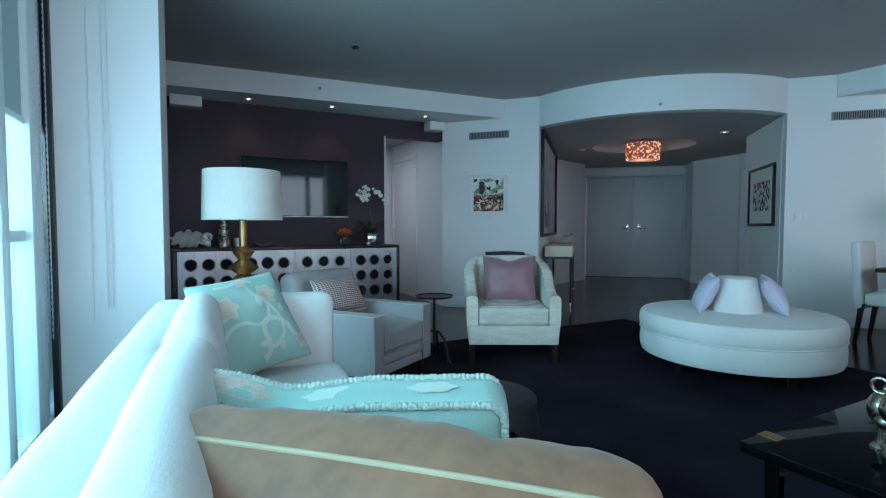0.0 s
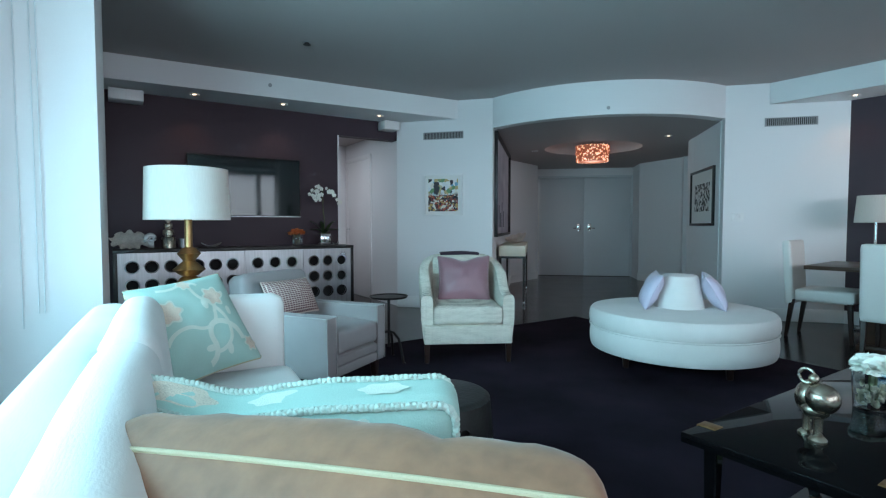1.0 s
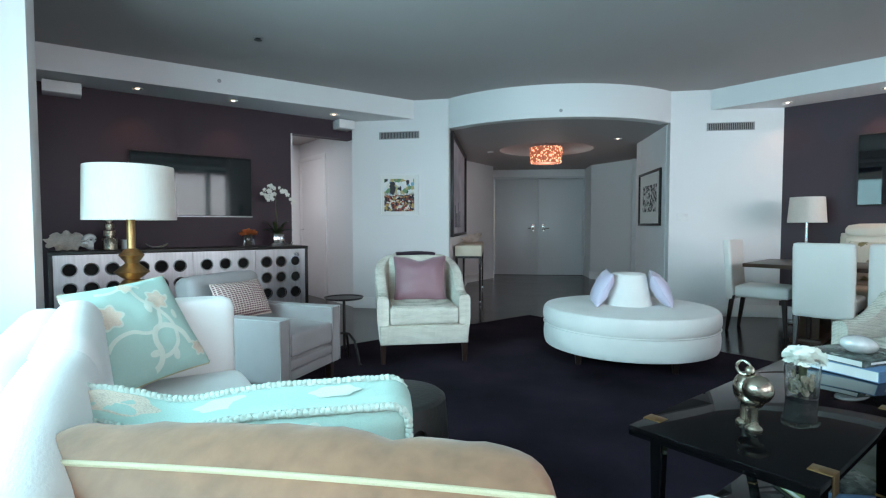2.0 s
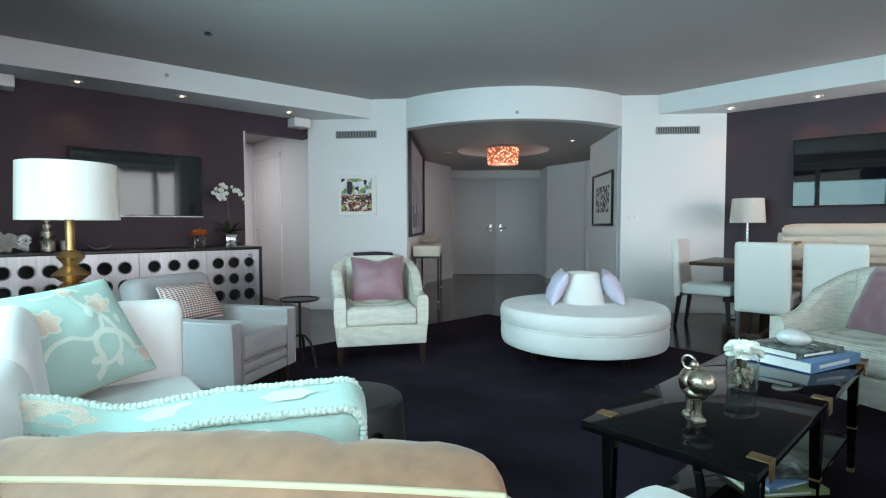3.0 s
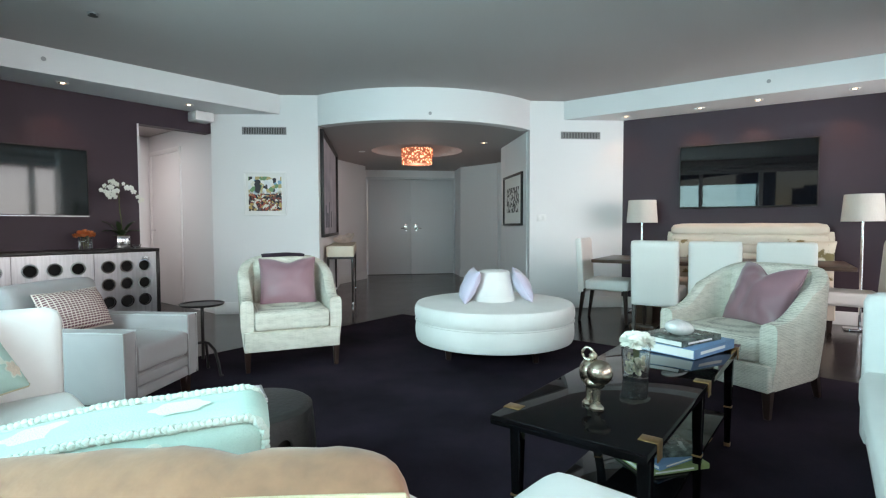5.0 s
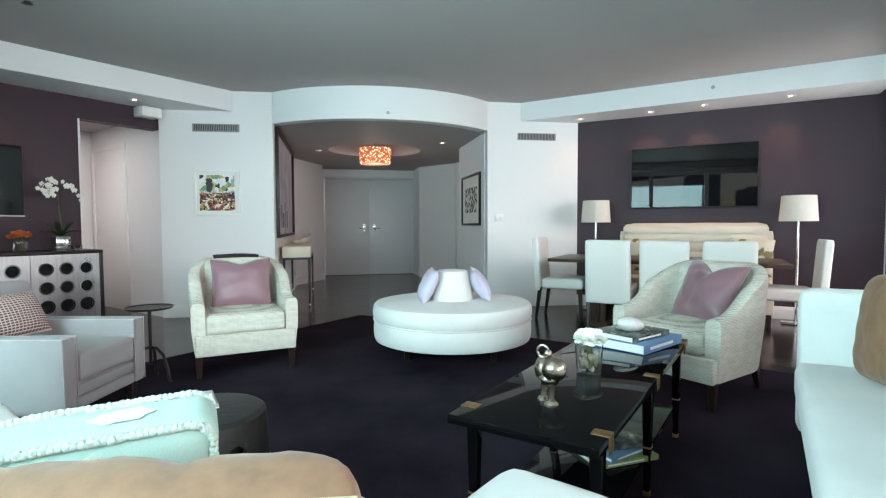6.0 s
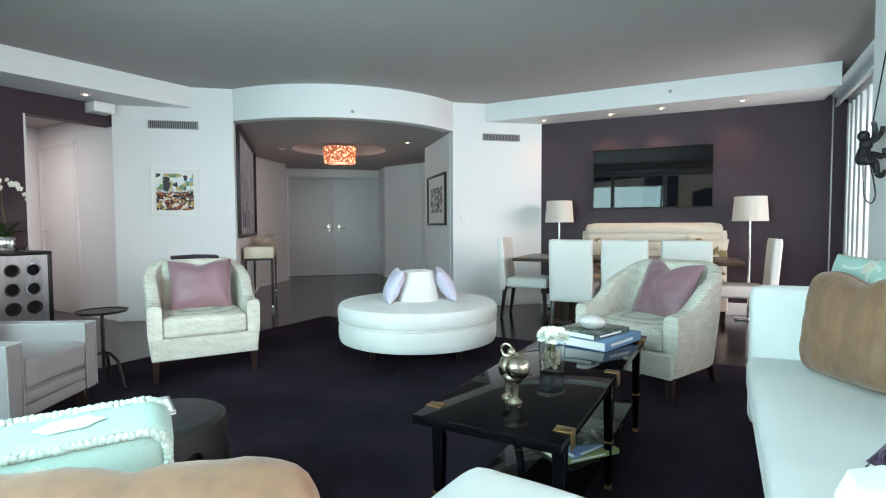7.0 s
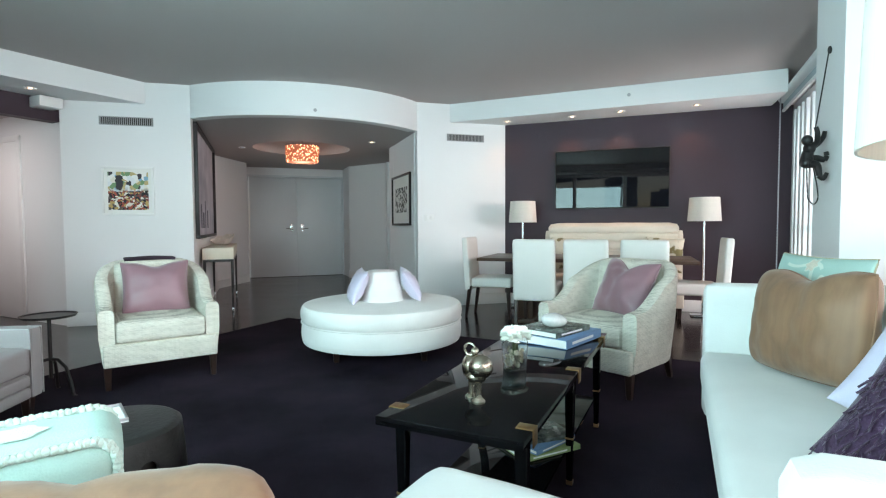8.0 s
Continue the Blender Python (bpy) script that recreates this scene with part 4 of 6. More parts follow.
def boxed_pillow(m, w, h, t):
    """Boxed aqua cushion, upright, with a ruffle along both edges of its border."""
    d = thing("scatter_cushion", m, "aqua floral box cushion with gathered cream ruffle edges", "cushion")
    b = cushion(w, t, h, 0.045, 0.0, None, 26)
    for v in b.verts:
        q = v.co
        u, s = 2 * q.x / w, (q.z - h / 2) / (h / 2)
        q.y *= 1 + 0.45 * max(0, 1 - u * u) * max(0, 1 - s * s)
        q.z += sag(q.x, q.z, w, h)
        q.x += 0.006 * noise.noise(Vector((q.x * 6, 3.3, q.z * 6)))
    part("cover", b, M_TEAL, d)

    def face(x, z, y_sign, lift=0.0):
        u, s = 2 * x / w, (z - h / 2) / (h / 2)
        y = t / 2 * (1 + 0.45 * max(0, 1 - u * u) * max(0, 1 - s * s)) + lift
        return Vector((x, y_sign * y, z + sag(x, z, w, h)))

    for sy in (-1, 1):
        k = 1100
        hx, hz, cr = w / 2 - 0.012, h / 2 - 0.012, 0.04
        per = 4 * (hx + hz)
        pts, radii = [], []
        for i in range(k):
            s = per * i / k
            if s < 2 * hx:
                x, z = -hx + s, hz
            elif s < 2 * hx + 2 * hz:
                x, z = hx, hz - (s - 2 * hx)
            elif s < 4 * hx + 2 * hz:
                x, z = hx - (s - 2 * hx - 2 * hz), -hz
            else:
                x, z = -hx, -hz + (s - 4 * hx - 2 * hz)
            ox, oz = max(0.0, abs(x) - hx + cr), max(0.0, abs(z) - hz + cr)
            if ox > 0 and oz > 0:
                q = cr / math.hypot(ox, oz)
                x, z = math.copysign(hx - cr + ox * q, x), math.copysign(hz - cr + oz * q, z)
            z += h / 2
            c = Vector((x, sy * (t / 2 - 0.012), z + sag(x, z, w, h)))
            out = Vector((x / hx, 0, (z - h / 2) / hz)).normalized()
            gather = i * 2 * math.pi / 5.5 + 1.4 * noise.noise(Vector((i * 0.045, sy, 0.5)))
            c += out * (0.005 + 0.0028 * math.sin(gather)) + Vector((0, sy * 0.003 * math.sin(gather + 1.2), 0))
            pts.append(c)
            radii.append(0.0060 * (1 + 0.17 * math.sin(gather + 0.6) + 0.25 * noise.noise(Vector((i * 0.11, sy, 0)))))
        b = tube(pts, 0.008, 12, True, radii)
        part("ruffle", b, M_FRINGE, d, "gathered cream and aqua ruffle edge")
        for x, z, r in ((0.110, 0.258, 0.028), (0.164, 0.254, 0.032), (-0.14, h * 0.35, 0.07)):
            for nm, rr, lift, mt in (("flower_motif", r, 0.002, M_MOTIF), ("stitching", r * 0.72, 0.0035, M_CORAL)):
                b = bmesh.new()
                mid = b.verts.new(face(x, z, sy, lift))
                rim = [b.verts.new(face(x + qx, z + qz, sy, lift)) for qx, qz in blossom(0, 0, rr, 5, 0.06, 40, 1.1)]
                for i in range(40):
                    b.faces.new((mid, rim[i], rim[(i + 1) % 40]))
                part(nm, b, mt, d)
    for x, r in ((-0.19, 0.075), (0.0, 0.05), (0.20, 0.045)):
        b = bmesh.new()
        zt = lambda xx: h + sag(xx, h, w, h) + 0.0012
        mid = b.verts.new((x, 0, zt(x)))
        rim = [b.verts.new((x + qx, qy * 0.5, zt(x + qx))) for qx, qy in blossom(0, 0, r, 6, 0.1, 40)]
        for i in range(40):
            b.faces.new((mid, rim[i], rim[(i + 1) % 40]))
        part("flower_motif", b, M_MOTIF if r < 0.07 else M_CORAL, d)
    return d


# ---- sofas ----
def sofa(m, length, label, cuts, arm=0.74, depth=0.88, seat=0.43, near_arm=True, mat=M_WSOFA):
    """x along, y from the back forwards."""
    d = thing("sofa", m, label, "sofa", "white sofas")
    part("base", box(0.02, length - 0.02, 0.03, depth - 0.02, 0.07, 0.27, 0.02, 3), mat, d)
    part("backrest", upright(length, 0.17, arm - 0.07, 0.07, 0.015, pose(length / 2, 0.085, 0.07)), mat, d)
    for x in (0.07, length - 0.07):
        part("arm", upright(0.14, depth - 0.14, arm - 0.075, 0.045, 0.004, pose(x, 0.14 + (depth - 0.14) / 2, 0.07)), mat, d)
    part("seat_cushion", cushion(length - 0.285, depth - 0.15, seat - 0.26, 0.05, 0.02, pose(length / 2, 0.165 + (depth - 0.15) / 2, 0.262), 22), mat, d)
    n = cuts
    w = (length - 0.29) / n
    for i in range(n):
        part("back_cushion", upright(w - 0.006, 0.15, 0.36, 0.065, 0.02, pose(0.145 + w * (i + 0.5), 0.235, seat - 0.01, 7)), mat, d)
    for x in (0.1, length - 0.1):
        for y in (0.1, depth - 0.1):
            part("foot", taper_leg(x, y, 0.075, 0.025, 0.018), M_LEG, d)
    return d


SOFA_L = pose(-1.80, 1.815, 0, 0, 0, -51.7)
SOFA_R = pose(1.275, -0.215, 0, 0, 0, 45)
sofa(SOFA_L, 2.20, "white upholstered sofa with loose cushions, near the window", 2, depth=0.76)
sofa(SOFA_R, 2.29, "white upholstered sofa beside the black coffee table", 2, arm=0.755)
floral_pillow(pose(-1.319, 1.823, 0.65, -35.1, -5.4, 67.8), 0.399, 0.424, 0.15, "aqua square cushion with white embroidered flowers on the sofa", 2, 0)
boxed_pillow(pose(-0.482, 0.928, 0.436, 8, 0.5, 13), 0.685, 0.307, 0.14)
pillow_thing(pose(-0.236, 0.640, 0.600, 30, -1.2, -4.5), 0.705, 0.42, 0.20, M_BROWN, "tan raw silk cushion with pale cord piping on the sofa", M_PIPE, seed=3, pinch=0.02, soft=0.07, full=9.0, wrinkle=0.016, fold=(0.38, 0.14))
pillow_thing(pose(2.072, 1.345, 0.667, -10, -3.4, -105.6), 0.58, 0.45, 0.20, M_BROWN, "tan silk cushion leaning on the white sofa back", M_BROWN, seed=5, dent=0.05, soft=0.13, full=3.4, wrinkle=0.02)
floral_pillow(pose(2.27, 1.47, 0.69, -14, 0, -108), 0.50, 0.46, 0.14, "aqua floral cushion tucked behind the tan one", 9, 0)
pillow_thing(pose(1.83, 0.79, 0.595, -20, 24, -74), 0.44, 0.38, 0.16, M_LILAC, "ribbed lilac silk cushion on the white sofa", None, seed=6)
d, p = pillow_thing(pose(1.57, 0.62, 0.55, -24, 24, -70), 0.50, 0.42, 0.18, M_PURPLE, "deep purple cushion with a shaggy fringe", None, seed=8)
b = bmesh.new()
rng = random.Random(9)
for i in range(520):
    u, v = rng.uniform(-0.98, 0.98), rng.uniform(-0.9, 0.98)
    c = p.at(u, v, 1, 0.002)
    tip = c + Vector((rng.uniform(-0.02, 0.02), -rng.uniform(0.004, 0.018), -rng.uniform(0.025, 0.055)))
    join(b, tube([c, (c + tip) / 2 + Vector((0, -0.008, 0.004)), tip], 0.003, 4))
part("fringe", b, M_PURPLE, d)
# white ottoman in front of the sofas
d = thing("ottoman", pose(0.48, 1.16, 0, 0, 0, -51.7), "square white upholstered ottoman with rounded corners", "ottoman")
part("seat", cushion(0.51, 0.51, 0.43, 0.06, 0.015, pose(0.25, -0.25, 0.06)), M_WSOFA, d)
for x, y in ((0.06, -0.06), (0.44, -0.06), (0.06, -0.44), (0.44, -0.44)):
    part("foot", taper_leg(x, y, 0.07, 0.02, 0.016), M_LEG, d)

# ---- armchairs ----
def tub_shell(w=0.70, depth=0.74, z0=0.15, arm=0.51, top=0.79, thick=0.088, n=44):
    """Arms and back in one sweep round the seat, front towards -y."""
    b = bmesh.new()
    rings = []
    hw, hd = w / 2 - thick / 2, depth / 2
    for i in range(n + 1):
        s = -1 + 2 * i / n
        a = abs(s)
        sg = 1 if s > 0 else -1
        if a > 0.5:
            k = (a - 0.5) / 0.5
            x, y = sg * (hw + 0.004 * k * k), 0.02 - k * (hd - 0.01)
            nx, ny = sg, 0.03
        else:
            th = a / 0.5 * math.pi / 2
            ex = 0.72
            x, y = sg * hw * abs(math.sin(th)) ** ex, 0.02 + (hd - 0.02 - thick / 2) * abs(math.cos(th)) ** ex
            nx, ny = sg * math.sin(th), math.cos(th)
        k = math.hypot(nx, ny)
        nx, ny = nx / k, ny / k
        f = max(0.0, min(1.0, (0.86 - a) / 0.72))
        f = f * f * (3 - 2 * f)
        zt = arm + (top - arm) * f + 0.015 * (1 - f) * math.sin(a * 3)
        lean = 0.025 * f
        t = thick / 2
        sec = [(t - 0.022, z0), (t - 0.016, z0 + 0.03), (t + lean * 0.5, (z0 + zt) / 2), (t + lean, zt - 0.03), (t * 0.8 + lean, zt - 0.008), (t * 0.3 + lean, zt), (-t * 0.4 + lean, zt), (-t * 0.85 + lean, zt - 0.012), (-t + lean, zt - 0.04), (-t + lean * 0.4, (z0 + zt) / 2), (-t, z0)]
        rings.append([b.verts.new((x + nx * o, y + ny * o, z)) for o, z in sec])
    m = len(rings[0])
    for p, q in zip(rings, rings[1:]):
        for j in range(m):
            b.faces.new((p[j], p[(j + 1) % m], q[(j + 1) % m], q[j]))
    b.faces.new(rings[0])
    b.faces.new(rings[-1])
    return b


def tub_chair():
    d = thing("armchair", pose(0, 0, 0), "cream slub-weave tub armchair with dark wood legs", "armchair", "tub armchairs")
    part("shell", tub_shell(), M_TUB, d)
    part("seat_base", box(-0.334, 0.334, -0.374, 0.10, 0.148, 0.290, 0.012, 3), M_TUB, d)
    part("seat_cushion", cushion(0.53, 0.60, 0.14, 0.035, 0.018, pose(0, -0.068, 0.288)), M_TUB, d)
    part("inner_back", upright(0.48, 0.10, 0.40, 0.045, 0.01, pose(0, 0.20, 0.38, -8)), M_TUB, d)
    for sx in (-1, 1):
        part("leg", taper_leg(sx * 0.31, -0.33, 0.175, 0.024, 0.015), M_LEG, d)
        part("leg", taper_leg(sx * 0.25, 0.26, 0.175, 0.024, 0.015, sx * 0.01, 0.04), M_LEG, d)
    return d


CH1 = pose(-0.575, 4.156, 0.014, 0, 0, 14.4)
CH2 = pose(2.340, 2.826, 0.014, 0, 0, -69)
chair = tub_chair()
chair.matrix_basis = CH1
copy_thing(chair, CH2)
pillow_thing(pose(-0.574, 4.185, 0.61, -16, -0.4, 10), 0.43, 0.39, 0.17, M_MAUVE, "mauve satin cushion on the cream armchair", M_MAUVE, seed=11, dent=0.03)
pillow_thing(pose(2.447, 2.83, 0.615, -25, 2.8, -83.6), 0.43, 0.41, 0.19, M_MAUVE, "mauve satin cushion with a creased top edge", M_MAUVE, seed=12, dent=0.07, wrinkle=0.016)
# folded throw over the back of the first chair
b = cushion(0.34, 0.13, 0.020, 0.010, 0.006, CH1 @ pose(0.0, 0.325, 0.788))
join(b, cushion(0.34, 0.02, 0.20, 0.009, 0.0, CH1 @ pose(0.0, 0.262, 0.60, -6)))
solid("throw", b, M_PLUMWOOL, "folded plum wool throw over the armchair back", "throw")

# grey club chair
d = thing("armchair", pose(-1.49, 3.235, 0, 0, 0, 76), "grey upholstered club armchair with square piped arms", "armchair")
W, D = 0.66, 0.80
part("base", box(-W / 2 + 0.1, W / 2 - 0.1, -D / 2 + 0.03, D / 2 - 0.06, 0.12, 0.26, 0.012, 2), M_GREY, d)
for z0, z1 in ((0.125, 0.187), (0.190, 0.252)):
    part("front_rail", box(-W / 2 + 0.1, W / 2 - 0.1, -D / 2 + 0.012, -D / 2 + 0.05, z0, z1, 0.014, 3), M_GREY, d)
for sx in (-1, 1):
    x = sx * (W / 2 - 0.05)
    a = part("arm", upright(0.10, D - 0.02, 0.385, 0.020, 0.003, pose(x, 0, 0.12)), M_GREY, d)
    for xx in (-0.046, 0.046):
        part("piping", tube([(x + xx, -D / 2 + 0.012, 0.13), (x + xx, -D / 2 + 0.012, 0.501), (x + xx, D / 2 - 0.05, 0.501)], 0.004, 6), M_GREYPIPE, a)
    for y in (-D / 2 + 0.06, D / 2 - 0.06):
        part("leg", taper_leg(sx * (W / 2 - 0.06), y, 0.13, 0.026, 0.018), M_LEG, d)
part("backrest", upright(W - 0.02, 0.16, 0.58, 0.05, 0.01, pose(0, D / 2 - 0.12, 0.15, -7)), M_GREY, d)
part("seat_cushion", cushion(W - 0.21, D - 0.17, 0.15, 0.03, 0.015, pose(0, -0.085, 0.262)), M_GREY, d)
pillow_thing(pose(-1.603, 3.19, 0.575, -28, 0.3, 71), 0.405, 0.25, 0.14, M_CHECK, "plum and cream checked lumbar cushion on the grey chair", M_CHECK, seed=14, pinch=0.04)

# small black martini table
d = thing("side_table", pose(-1.10, 3.79, 0.0), "small round black metal side table with curved legs", "side table")
part("tray", lathe([(0.0, 0.50), (0.138, 0.50), (0.148, 0.515), (0.142, 0.515), (0.132, 0.507), (0.0, 0.507)], 36), M_BLACK, d)
part("stem", tube([(0, 0, 0.12), (0, 0, 0.50)], 0.011, 10), M_BLACK, d)
for k in range(3):
    a = 2 * math.pi * k / 3 - 0.45
    pts = [(r * math.cos(a), r * math.sin(a), z) for r, z in ((0.0, 0.24), (0.05, 0.235), (0.10, 0.19), (0.13, 0.10), (0.145, 0.02), (0.165, 0.012))]
    part("leg", tube(pts, 0.010, 8), M_BLACK, d)

# ---- round ottoman ----
OT = pose(1.076, 4.121, 0.014)
d = thing("round_ottoman", OT, "large round white two-tier ottoman with a cone centre", "ottoman")
R = 0.653


def puffed(r, z0, z1, e):
    prof = [(0.0, z0)]
    for k in range(9):
        a = -math.pi / 2 + math.pi * k / 8
        prof.append((r - e + e * max(0, math.cos(a)) ** 0.6, (z0 + z1) / 2 + (z1 - z0) / 2 * math.sin(a)))
    return prof + [(r * 0.7, z1 + 0.008), (0.0, z1 + 0.012)]


part("base", lathe(puffed(R - 0.006, 0.115, 0.285, 0.03), 72), M_OTT, d)
part("seat", lathe(puffed(R, 0.275, 0.415, 0.05), 72), M_OTT, d)
ring = [(R * 0.988 * math.cos(2 * math.pi * i / 72), R * 0.988 * math.sin(2 * math.pi * i / 72), 0.281) for i in range(72)]
part("piping", tube(ring, 0.006, 6, True), M_OTT, d)
part("cone_backrest", lathe([(0.0, 0.415), (0.175, 0.415), (0.172, 0.44), (0.15, 0.55), (0.132, 0.645), (0.124, 0.662), (0.11, 0.668), (0.0, 0.674)], 48), M_OTT, d)
for k in range(4):
    a = math.pi / 4 + k * math.pi / 2 - 0.3
    part("leg", taper_leg(0.47 * math.cos(a), 0.47 * math.sin(a), 0.12, 0.026, 0.018), M_LEG, d)
pillow_thing(OT @ pose(-0.215, -0.05, 0.555, -24, 4, -92), 0.27, 0.28, 0.12, M_LILAC, "lilac silk cushion leaning on the ottoman cone", M_LILAC, seed=21)
pillow_thing(OT @ pose(0.225, -0.05, 0.555, -30, -4, 78), 0.27, 0.28, 0.12, M_LILAC, "lilac silk cushion leaning on the ottoman cone", M_LILAC, seed=22)

# ---- black lacquer coffee table ----
CT = pose(1.108, 1.852, 0.014, 0, 0, 43.8)
d = thing("coffee_table", CT, "long black lacquer two-tier coffee table with brass corners", "coffee table")
L, W, H = 1.50, 0.46, 0.466
part("tabletop", box(-L / 2, L / 2, -W / 2, W / 2, H - 0.028, H, 0.003), M_LACQ, d)
part("shelf", box(-L / 2 + 0.06, L / 2 - 0.06, -W / 2 + 0.05, W / 2 - 0.05, 0.12, 0.138, 0.003), M_LACQ, d)
for x in (-0.645, 0.0, 0.645):
    for sy in (-1, 1):
        y = sy * (W / 2 - 0.035)
        leg = part("leg", taper_leg(x, y, H - 0.028, 0.020, 0.011), M_LACQ, d)
        part("foot_cap", box(x - 0.0125, x + 0.0125, y - 0.0125, y + 0.0125, 0.0, 0.018, 0.002), M_BRASS, leg)
        part("collar", box(x - 0.0215, x + 0.0215, y - 0.0215, y + 0.0215, H - 0.045, H - 0.030, 0.002), M_BRASS, leg)
        part("band", box(x - 0.0165, x + 0.0165, y - 0.0165, y + 0.0165, 0.185, 0.193, 0.002), M_BRASS, leg)
        e = sy * W / 2
        c = box(x - 0.022, x + 0.022, min(e - sy * 0.05, e + sy * 0.003), max(e - sy * 0.05, e + sy * 0.003), H - 0.001, H + 0.0025, 0.001)
        box(x - 0.022, x + 0.022, min(e, e + sy * 0.003), max(e, e + sy * 0.003), H - 0.05, H + 0.002, 0.001, bm=c)
        part("brass_corner", c, M_CLIP, d)


def book(m, w, dd, h, cover, label, spine=None, bars=True):
    k = thing("book", m, label, "book", "books")
    part("page_block", box(-w / 2 + 0.004, w / 2 - 0.004, -dd / 2 + 0.004, dd / 2 - 0.002, 0.003, h - 0.003), M_PAPER, k)
    c = box(-w / 2, w / 2, -dd / 2, dd / 2, 0, 0.003, 0.001)
    box(-w / 2, w / 2, -dd / 2, dd / 2, h - 0.003, h, 0.001, bm=c)
    box(-w / 2, w / 2, -dd / 2, -dd / 2 + 0.003, 0.003, h - 0.003, bm=c)
    part("cover", c, cover, k)
    if bars:
        part("title_bar", box(-w * 0.35, w * 0.25, -dd / 2 - 0.0012, -dd / 2, h * 0.35, h * 0.65), spine or M_PAPER, k)
    return k


M_BLUEBK = surface("blue book cloth", (0.12, 0.26, 0.45), 0.5, vary=0.1)
M_PHOTO = surface("dark photographic jacket", (0.10, 0.13, 0.12), 0.25, big=20, fine=40, vary=0.9, relief=0)
M_GREENBK = surface("green book cloth", (0.22, 0.30, 0.12), 0.5, vary=0.1)
ZT = 0.014 + H + 0.001
book(pose(1.50, 2.17, ZT, 0, 0, 28), 0.36, 0.26, 0.042, M_BLUEBK, "thick blue book lying on the coffee table")
book(pose(1.465, 2.18, ZT + 0.043, 0, 0, 24), 0.30, 0.23, 0.026, M_PHOTO, "photo book with a dark jacket on the blue one")
b = bmesh.new()
bmesh.ops.create_icosphere(b, subdivisions=4, radius=0.062)
for v in b.verts:
    v.co = Vector((v.co.x * 1.25, v.co.y * 0.85, v.co.z * 0.58)) * (1 + 0.06 * noise.noise(v.co * 14))
solid("shell", b, M_PEARL, "pearly polished shell resting on the books", "shell", pose(1.45, 2.15, ZT + 0.069 + 0.034, 0, 8, 20))
# shelf books
book(CT @ pose(-0.02, -0.07, 0.139, 0, 0, -38), 0.27, 0.20, 0.02, M_GREENBK, "green book lying on the lower table shelf")
book(CT @ pose(-0.01, -0.075, 0.160, 0, 0, -24), 0.24, 0.17, 0.018, M_BLUEBK, "blue book lying on the lower table shelf")
book(CT @ pose(0.0, -0.065, 0.179, 0, 0, -46), 0.23, 0.16, 0.016, M_PHOTO, "small photo book on top of the shelf pile", None, False)

# glass of white flowers
VS = pose(1.038, 1.79, ZT)
d = thing("flower_vase", VS, "glass tumbler of pebbles with white flowers", "vase")
part("glass", lathe([(0.046, 0.0), (0.054, 0.125), (0.051, 0.125), (0.043, 0.008), (0.0, 0.008), (0.0, 0.0)], 36, cap=False), M_GLASS, d)
b = bmesh.new()
rng = random.Random(3)
for i in range(60):
    r, a = 0.033 * math.sqrt(rng.random()), rng.uniform(0, 6.3)
    k = bmesh.ops.create_icosphere(b, subdivisions=1, radius=rng.uniform(0.007, 0.012), matrix=pose(r * math.cos(a), r * math.sin(a), 0.016 + 0.06 * rng.random(), rng.uniform(0, 90), rng.uniform(0, 90)) @ Matrix.Diagonal((1.3, 0.9, 0.6, 1)))
part("pebble_fill", b, surface("river pebbles", (0.42, 0.36, 0.26), 0.4, big=30, fine=80, vary=0.7), d)


def bloom(b, c, r, rng, n=26):
    """Ruffled flower head of curled petals."""
    for i in range(n):
        th, ph = math.acos(1 - 1.25 * rng.random()), rng.uniform(0, 2 * math.pi)
        o = Vector((math.sin(th) * math.cos(ph), math.sin(th) * math.sin(ph), math.cos(th)))
        t = o.cross(Vector((0.3, 0.5, 0.8))).normalized()
        w = o.cross(t)
        k = r * rng.uniform(0.75, 1.05)
        s = r * rng.uniform(0.35, 0.55)
        base = c + o * k * 0.35
        vs = [b.verts.new(base - t * s * 0.3), b.verts.new(base + t * s * 0.3), b.verts.new(c + o * k + t * s + w * s * rng.uniform(-0.5, 0.5)), b.verts.new(c + o * k * 1.08 + w * s * 0.4), b.verts.new(c + o * k - t * s + w * s * rng.uniform(-0.5, 0.5))]
        b.faces.new((vs[0], vs[1], vs[2], vs[3]))
        b.faces.new((vs[0], vs[3], vs[4]))


b = bmesh.new()
for i in range(9):
    a = i * 2.4
    r = 0.046 * math.sqrt(i / 9)
    bloom(b, Vector((r * math.cos(a), r * math.sin(a), 0.143 - 0.3 * r)), 0.032, rng, 60)
part("blossom", b, M_PETAL, d)
part("stem_bundle", tube([(0, 0, 0.03), (0.006, 0.004, 0.12)], 0.012, 8), M_STEM, d)

# abstract metal sculpture of balls on turned feet
d = thing("sculpture", pose(0.742, 1.50, ZT, 0, 0, -26), "abstract antiqued metal sculpture of balls on turned feet", "sculpture")


def ball(c, r, s=(1, 1, 1)):
    b = bmesh.new()
    bmesh.ops.create_uvsphere(b, u_segments=32, v_segments=20, radius=r, matrix=pose(*c) @ Matrix.Diagonal((*s, 1)))
    return b


